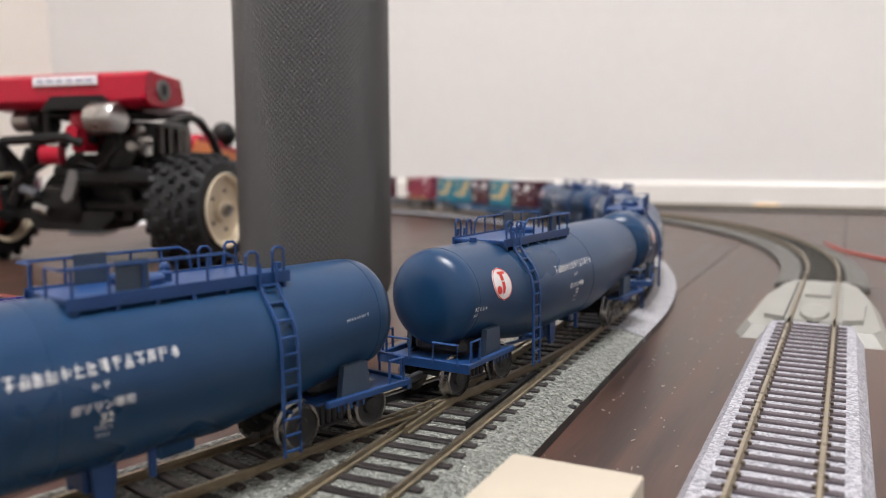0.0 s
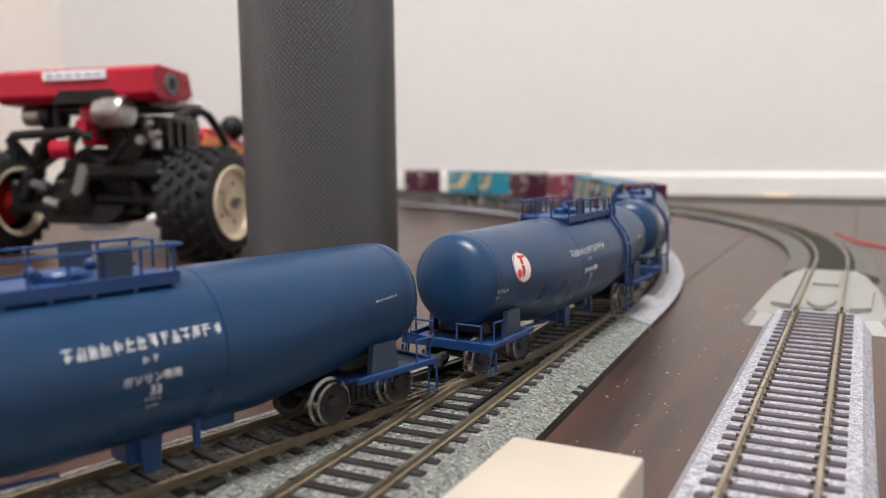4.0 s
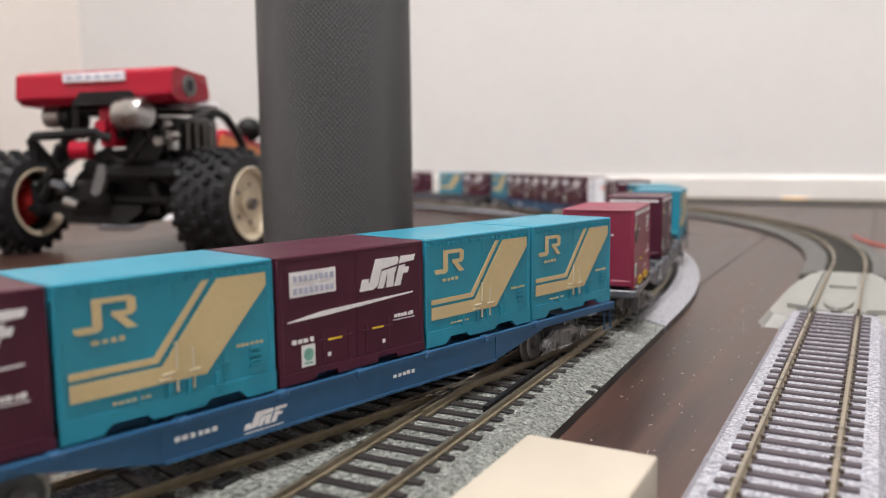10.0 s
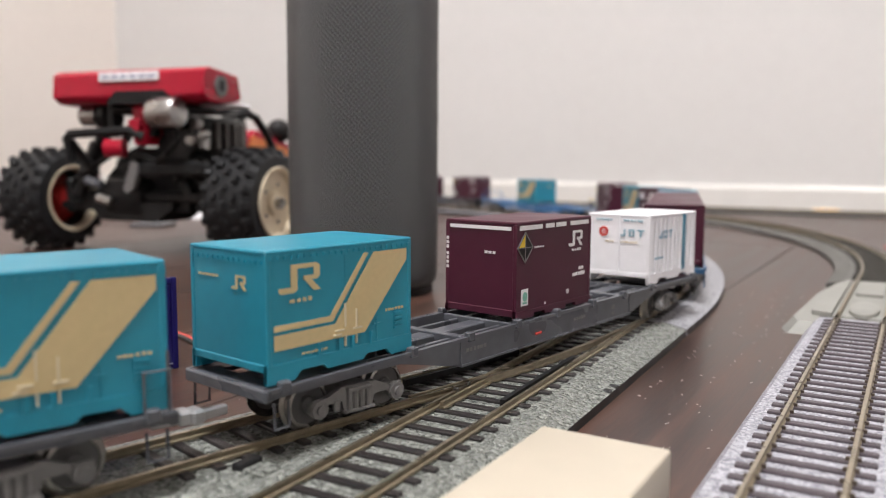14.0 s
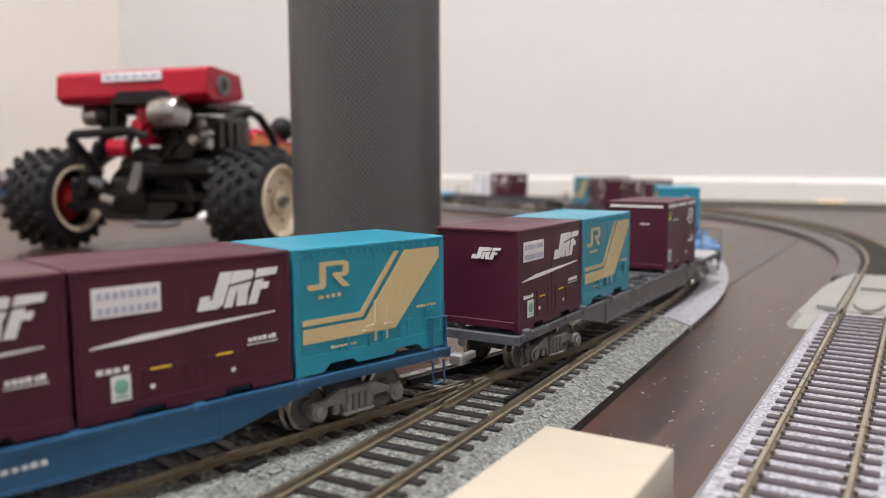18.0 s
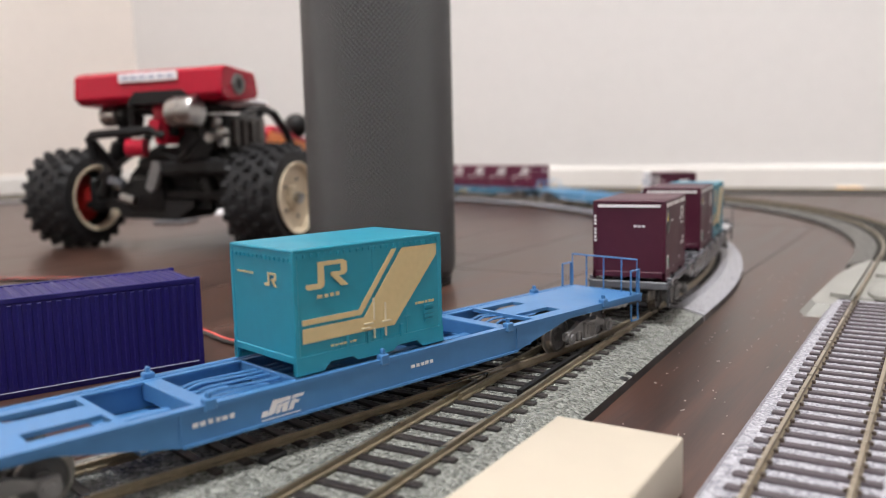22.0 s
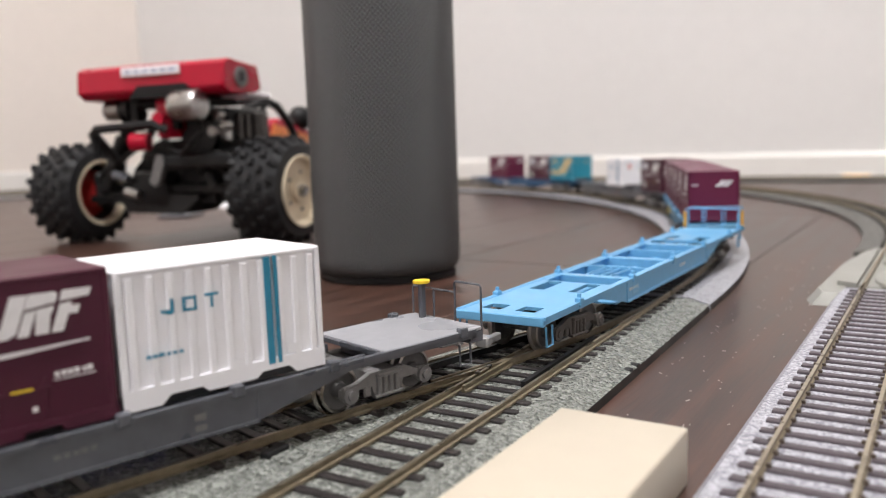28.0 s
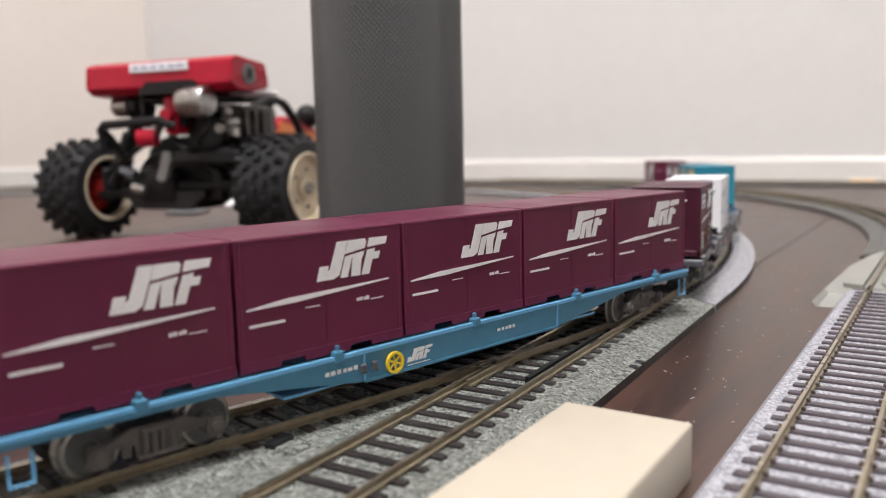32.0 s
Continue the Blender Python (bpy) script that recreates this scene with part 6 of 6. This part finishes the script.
    # signs, bent round the barrel
    def bent(pts_list, lift, sy, material, name, label=""):
        bm = B()
        for pts in pts_list:
            vs = []
            for x, u in pts:
                x = x * sy
                r = radius(x) + lift
                a = u / r
                vs.append(bm.verts.new((x, sy * r * math.cos(a), axis(x) + r * math.sin(a))))
            bm.faces.new(vs)
        bmesh.ops.recalc_face_normals(bm, faces=bm.faces[:])
        return printed(part(name, bm, material, ob, label))

    def disc(x, u, r):
        rows = []
        k = 10
        for j in range(k):
            u0, u1 = -r + 2 * r * j / k, -r + 2 * r * (j + 1) / k
            w0, w1 = math.sqrt(max(0, r * r - u0 * u0)), math.sqrt(max(0, r * r - u1 * u1))
            row = [(x + w0, u + u0), (x - w0, u + u0), (x - w1, u + u1), (x + w1, u + u1)]
            if w0 < 1e-7:
                row = row[1:]
            elif w1 < 1e-7:
                row = row[:3]
            rows.append(row)
        return rows

    def bars(x0, x1, u, h, n, seed, fill=0.72):
        rnd = random.Random(seed)
        st = (x1 - x0) / n
        out = []
        for i in range(n):
            a = x0 + i * st
            b = a + st * fill
            t, v = h * 0.11, st * 0.11
            for k in rnd.sample((0.0, 0.30, 0.58, 0.89), rnd.choice((2, 2, 3))):
                q = u + h * k
                w0 = a + (b - a) * rnd.uniform(0.0, 0.25)
                out.append([(w0, q), (b, q), (b, q + t), (w0, q + t)])
            c = a + (b - a) * rnd.uniform(0.15, 0.75)
            lean = (b - a) * rnd.uniform(-0.25, 0.10)
            out.append([(c + lean, u), (c + lean + v, u), (c + v, u + h), (c, u + h)])
            if rnd.random() < 0.6:
                c = a + (b - a) * rnd.uniform(0.0, 0.9)
                out.append([(c, u + h * 0.1), (c + v, u + h * 0.1), (c + v, u + h * 0.9), (c, u + h * 0.9)])
        return out

    for sy in (-1, 1):
        bent(disc(0.0550, 0.0042, 0.0051), 0.00012, sy, PRINT_WHITE, "round_sign", "round white sign with red mark")
        bent([[(0.0550 + r * math.cos(a), 0.0042 + r * math.sin(a)) for r, a in ((0.0046, a0), (0.0049, a0), (0.0049, a1), (0.0046, a1))] for a0, a1 in ((2 * math.pi * q / 32, 2 * math.pi * (q + 1) / 32) for q in range(32))], 0.00022, sy, PRINT_RED, "sign_ring", "thin red ring on the sign")
        up = 0.0045
        bent([[(x + 0.0005, u + up) for x, u in q] for q in ([(0.0558, 0.0026), (0.0520, 0.0026), (0.0520, 0.0034), (0.0558, 0.0034)], [(0.0550, 0.0006), (0.0534, 0.0006), (0.0534, 0.0026), (0.0550, 0.0026)], [(0.0549, 0.0002), (0.0533, 0.0002), (0.0533, -0.0014), (0.0540, -0.0030), (0.0552, -0.0036), (0.0549, -0.0014)])] + disc(0.0573, up - 0.0022, 0.0013), 0.00026, sy, PRINT_RED, "sign_mark")
        bent(bars(0.0205, -0.0115, 0.0052, 0.0024, 14, 7, 0.82), 0.00012, sy, PRINT_WHITE, "print_line", "row of small white bars")
        bent(bars(0.0062, 0.0026, 0.0024, 0.0013, 2, 9), 0.00012, sy, PRINT_WHITE, "print_line")
        bent(bars(0.0062, 0.0026, -0.0052, 0.0008, 4, 3) + bars(0.0058, 0.0030, -0.0066, 0.0006, 4, 4), 0.00012, sy, PRINT_WHITE, "print_line")
        bent(bars(0.0705, 0.0635, -0.0030, 0.0012, 5, 5) + bars(0.0705, 0.0680, -0.0046, 0.0009, 3, 6), 0.00012, sy, PRINT_WHITE, "print_line")
        bent(bars(-0.0555, -0.0635, 0.0023, 0.0006, 9, 5), 0.00012, sy, PRINT_WHITE, "print_line")
        # readable lines, flat plates against the barrel
        for body, size, u, x in (("\u30ac\u30bd\u30ea\u30f3\u5c02\u7528", 0.0020, -0.0012, 0.0045), ("32", 0.0026, -0.0038, 0.0040)):
            r = radius(0.0) + 0.00022
            a = (u + 0.0008) / r
            m = Matrix.Translation((sy * x, sy * r * math.cos(u / r), axis(0.0) + r * math.sin(u / r))) @ Matrix.Rotation(radians(180 if sy > 0 else 0), 4, "Z") @ Matrix.Rotation(radians(90) - a, 4, "X")
            text_part("lettering", body, size, m, PRINT_WHITE, ob, "small white lettering")
    # ends: platforms, saddles, railings
    for sgn in (-1, 1):
        e = sgn * 0.0768
        part("end_platform", box(B(), *sorted((sgn * 0.0480, e)), -0.0128, 0.0128, 0.0106, 0.0112, 0.0002), TANK_FRAME, ob)
        part("end_beam", box(B(), *sorted((e - sgn * 0.0012, e)), -0.0155, 0.0155, 0.0092, 0.0121, 0.0002), TANK_FRAME, ob)
        for sy in (-1, 1):
            part("side_beam", box(B(), *sorted((sgn * 0.0490, e)), *sorted((sy * 0.0142, sy * 0.0156)), 0.0104, 0.0120, 0.0002), TANK_FRAME, ob)
            part("saddle", prism(B(), [(sgn * 0.0545, 0.0112), (sgn * 0.0640, 0.0112), (sgn * 0.0630, 0.0190), (sgn * 0.0555, 0.0190)], *sorted((sy * 0.0120, sy * 0.0138))), TANK_PLATE, ob, "dull grey-blue saddle plate")
            part("hoop_rail", tube(B(), [(sgn * 0.0695, sy * 0.0150, 0.0115), (sgn * 0.0695, sy * 0.0150, 0.0178), (sgn * 0.0745, sy * 0.0150, 0.0178), (sgn * 0.0745, sy * 0.0150, 0.0115)], 0.0004, 6), TANK_FRAME, ob)
            for k in range(5):
                x = sgn * (0.0525 + 0.0020 * k)
                part("grille_bar", box(B(), x - 0.0004, x + 0.0004, *sorted((sy * 0.0150, sy * 0.0148)), 0.0088, 0.0108), TANK_FRAME, ob)
            if sgn < 0:
                part("corner_step", tube(B(), [(sgn * 0.0770, sy * 0.0150, 0.0090), (sgn * 0.0770, sy * 0.0152, 0.0032), (sgn * 0.0738, sy * 0.0152, 0.0032), (sgn * 0.0738, sy * 0.0150, 0.0090)], 0.0004, 6), TANK_FRAME, ob)
        part("end_rail", tube(B(), [(e, -0.0120, 0.0112), (e, -0.0120, 0.0170), (e, -0.0040, 0.0170), (e, -0.0040, 0.0112)], 0.0004, 6), TANK_FRAME, ob)
        part("end_rail", tube(B(), [(e, 0.0120, 0.0112), (e, 0.0120, 0.0170), (e, 0.0040, 0.0170), (e, 0.0040, 0.0112)], 0.0004, 6), TANK_FRAME, ob)
        part("cradle", box(B(), *sorted((sgn * 0.0500, sgn * 0.0680)), -0.0090, 0.0090, 0.0108, 0.0165, 0.002), BOGIE_DARK, ob)
        coupler(ob, e, sgn, BOGIE_DARK)
        bogie(ob, sgn * 0.0570, BOGIE_DARK, 0.0056, 0.0112, dark=True, frame_y=0.0058)
    part("valve_box", box(B(), -0.0030, 0.0040, -0.0040, 0.0040, 0.0034, 0.0096, 0.0006), TANK_FRAME, ob)
    for sy in (-1, 1):
        part("valve_leg", prism(B(), [(-0.0018, 0.0018), (0.0018, 0.0018), (0.0026, 0.0110), (-0.0026, 0.0110)], *sorted((sy * 0.0052, sy * 0.0064))), TANK_FRAME, ob)
        part("brake_box", box(B(), *sorted((sy * 0.0100, sy * 0.0185)), *sorted((-sy * 0.0035, -sy * 0.0090)), 0.0080, 0.0125, 0.0006), TANK_BLUE, ob)
        part("pull_rod", cyl(B(), (sy * 0.0185, sy * 0.0060, 0.0070), (sy * 0.0420, sy * 0.0060, 0.0090), 0.0005, 6), TANK_FRAME, ob)
        part("step_plate", box(B(), *sorted((-sy * 0.0060, -sy * 0.0072)), *sorted((sy * 0.0120, sy * 0.0132)), 0.0070, 0.0125), TANK_FRAME, ob)
    return ob


siding.location.z = -0.0002
build_switch()
build_ramp()
build_speaker()
build_block()
build_navy_container()
build_wires()
build_clutter()
build_buggy()


# ---- the train: which wagon carries what, and where it runs ----
WAGON, TANKER, SLOT = 0.255, 0.170, 0.0473
RUN = [(0.0, -0.5535), (1.0, -0.4715), (3.0, -0.302), (5.5, -0.103), (7.0, 0.0247), (8.5, 0.157), (10.0, 0.285), (11.0, 0.378), (12.0, 0.4828), (13.0, 0.5975), (14.5, 0.769),
       (16.5, 0.988), (18.5, 1.199), (21.3, 1.4918), (22.0, 1.5668), (23.0, 1.6630), (25.0, 1.860), (28.0, 2.1630), (29.0, 2.2610), (30.0, 2.3605), (31.0, 2.4585), (32.0, 2.5555)]


def run(t):
    """How far the front of the first container wagon's first box has come past the switch toe."""
    ts, ds = np.array([r[0] for r in RUN]), np.array([r[1] for r in RUN])
    slope = np.gradient(ds, ts)
    i = int(np.clip(np.searchsorted(ts, t) - 1, 0, len(ts) - 2))
    h = ts[i + 1] - ts[i]
    u = (t - ts[i]) / h
    return float((2 * u**3 - 3 * u**2 + 1) * ds[i] + (u**3 - 2 * u**2 + u) * h * slope[i] + (3 * u**2 - 2 * u**3) * ds[i + 1] + (u**3 - u**2) * h * slope[i + 1])


CONSIST = [  # wagon kind, boxes in its five places from the front
    ("blue", ("maroon", "teal", "maroon", "teal", "teal")),
    ("grey+rail", ("rasp", None, "jr", None, "teal")),
    ("grey", ("teal", None, "jr", None, "white")),
    ("blue+rail", ("maroon", "maroon", "maroon", "maroon", "teal")),
    ("grey+pillar", ("maroon", "teal", None, "jr", None)),
    ("royal+rail", (None, None, "teal", None, None)),
    ("grey+pillar", ("jr", None, "jr", "teal", None)),
    ("grey+pillar", (None, None, "maroon", "white", None)),
    ("sky", (None, None, None, None, None)),
    ("sky+front", ("maroon_old", "maroon_old", "maroon_old", "maroon_old", "maroon_old")),
    ("grey", ("maroon", None, "white", None, None)),
    ("blue", ("teal", "maroon", None, "maroon_old", None)),
]
TIMES = [i * 0.5 for i in range(65)]


def spot(s):
    """A pivot over the track: the loose trucks hang outwards a little before the curve."""
    d = TRAIN_LINE.way(s)
    return TRAIN_LINE.at(s) + np.array([-d[1], d[0]]) * float(np.interp(s, (-0.25, -0.08, 0.05, 0.18), (0.0, 0.0022, 0.0020, 0.0)))


def pose_on_line(front_middle, half):
    """The pose of a body whose two pivots, half before and behind its middle, stand on the rails."""
    a, b = spot(front_middle + half), spot(front_middle - half)
    d = a - b
    return Matrix.Translation(((a[0] + b[0]) / 2, (a[1] + b[1]) / 2, RAIL_Z)) @ Matrix.Rotation(math.atan2(d[1], d[0]), 4, "Z")


def bogie_rows(middle0, half, x, turned):
    """The turn of a bogie at x on its wagon, in the wagon's space."""
    rows = []
    for t in TIMES:
        c = middle0 + run(t)
        m = pose_on_line(c, half)
        d = TRAIN_LINE.way(c - x if turned else c + x)
        yaw = math.atan2(d[1], d[0]) - m.to_euler().z
        rows.append((t, Matrix.Translation((x, 0, 0)) @ Matrix.Rotation(yaw, 4, "Z")))
    return rows


MOVING = []
made = {}


def take(kind, build):
    """The first of a kind is built, each further one is a copy."""
    if kind in made:
        return copy_thing(made[kind], Matrix())
    made[kind] = build()
    return made[kind]


def place_train():
    for i in range(5):  # the tankers run ahead
        c = 0.010 + TANKER * (i + 0.5)
        ob = take("tank", tank)
        MOVING.append((ob, c, 0.0555, Matrix.Rotation(math.pi, 4, "Z") if i in (1, 4) else Matrix()))
    for i, (colour, load) in enumerate(CONSIST):
        c = -WAGON * i - 2.5 * SLOT
        ob = take(colour, lambda: wagon(colour))
        MOVING.append((ob, c, 0.0888, Matrix()))
        for k, kind in enumerate(load):
            if kind:
                bx = take(kind, lambda: container(kind))
                MOVING.append((bx, c, 0.0888, Matrix.Translation(((2 - k) * SLOT, 0, 0.0146))))


place_train()
lay_boards()


def motions():
    for ob, c, half, m in MOVING:
        walk(ob, [(t, pose_on_line(c + run(t), half) @ m) for t in TIMES])
        for b in [o for o in ob.children if o.name.startswith("bogie")]:
            walk(b, bogie_rows(c, half, b.location.x, m.to_euler().z > 1))


motions()
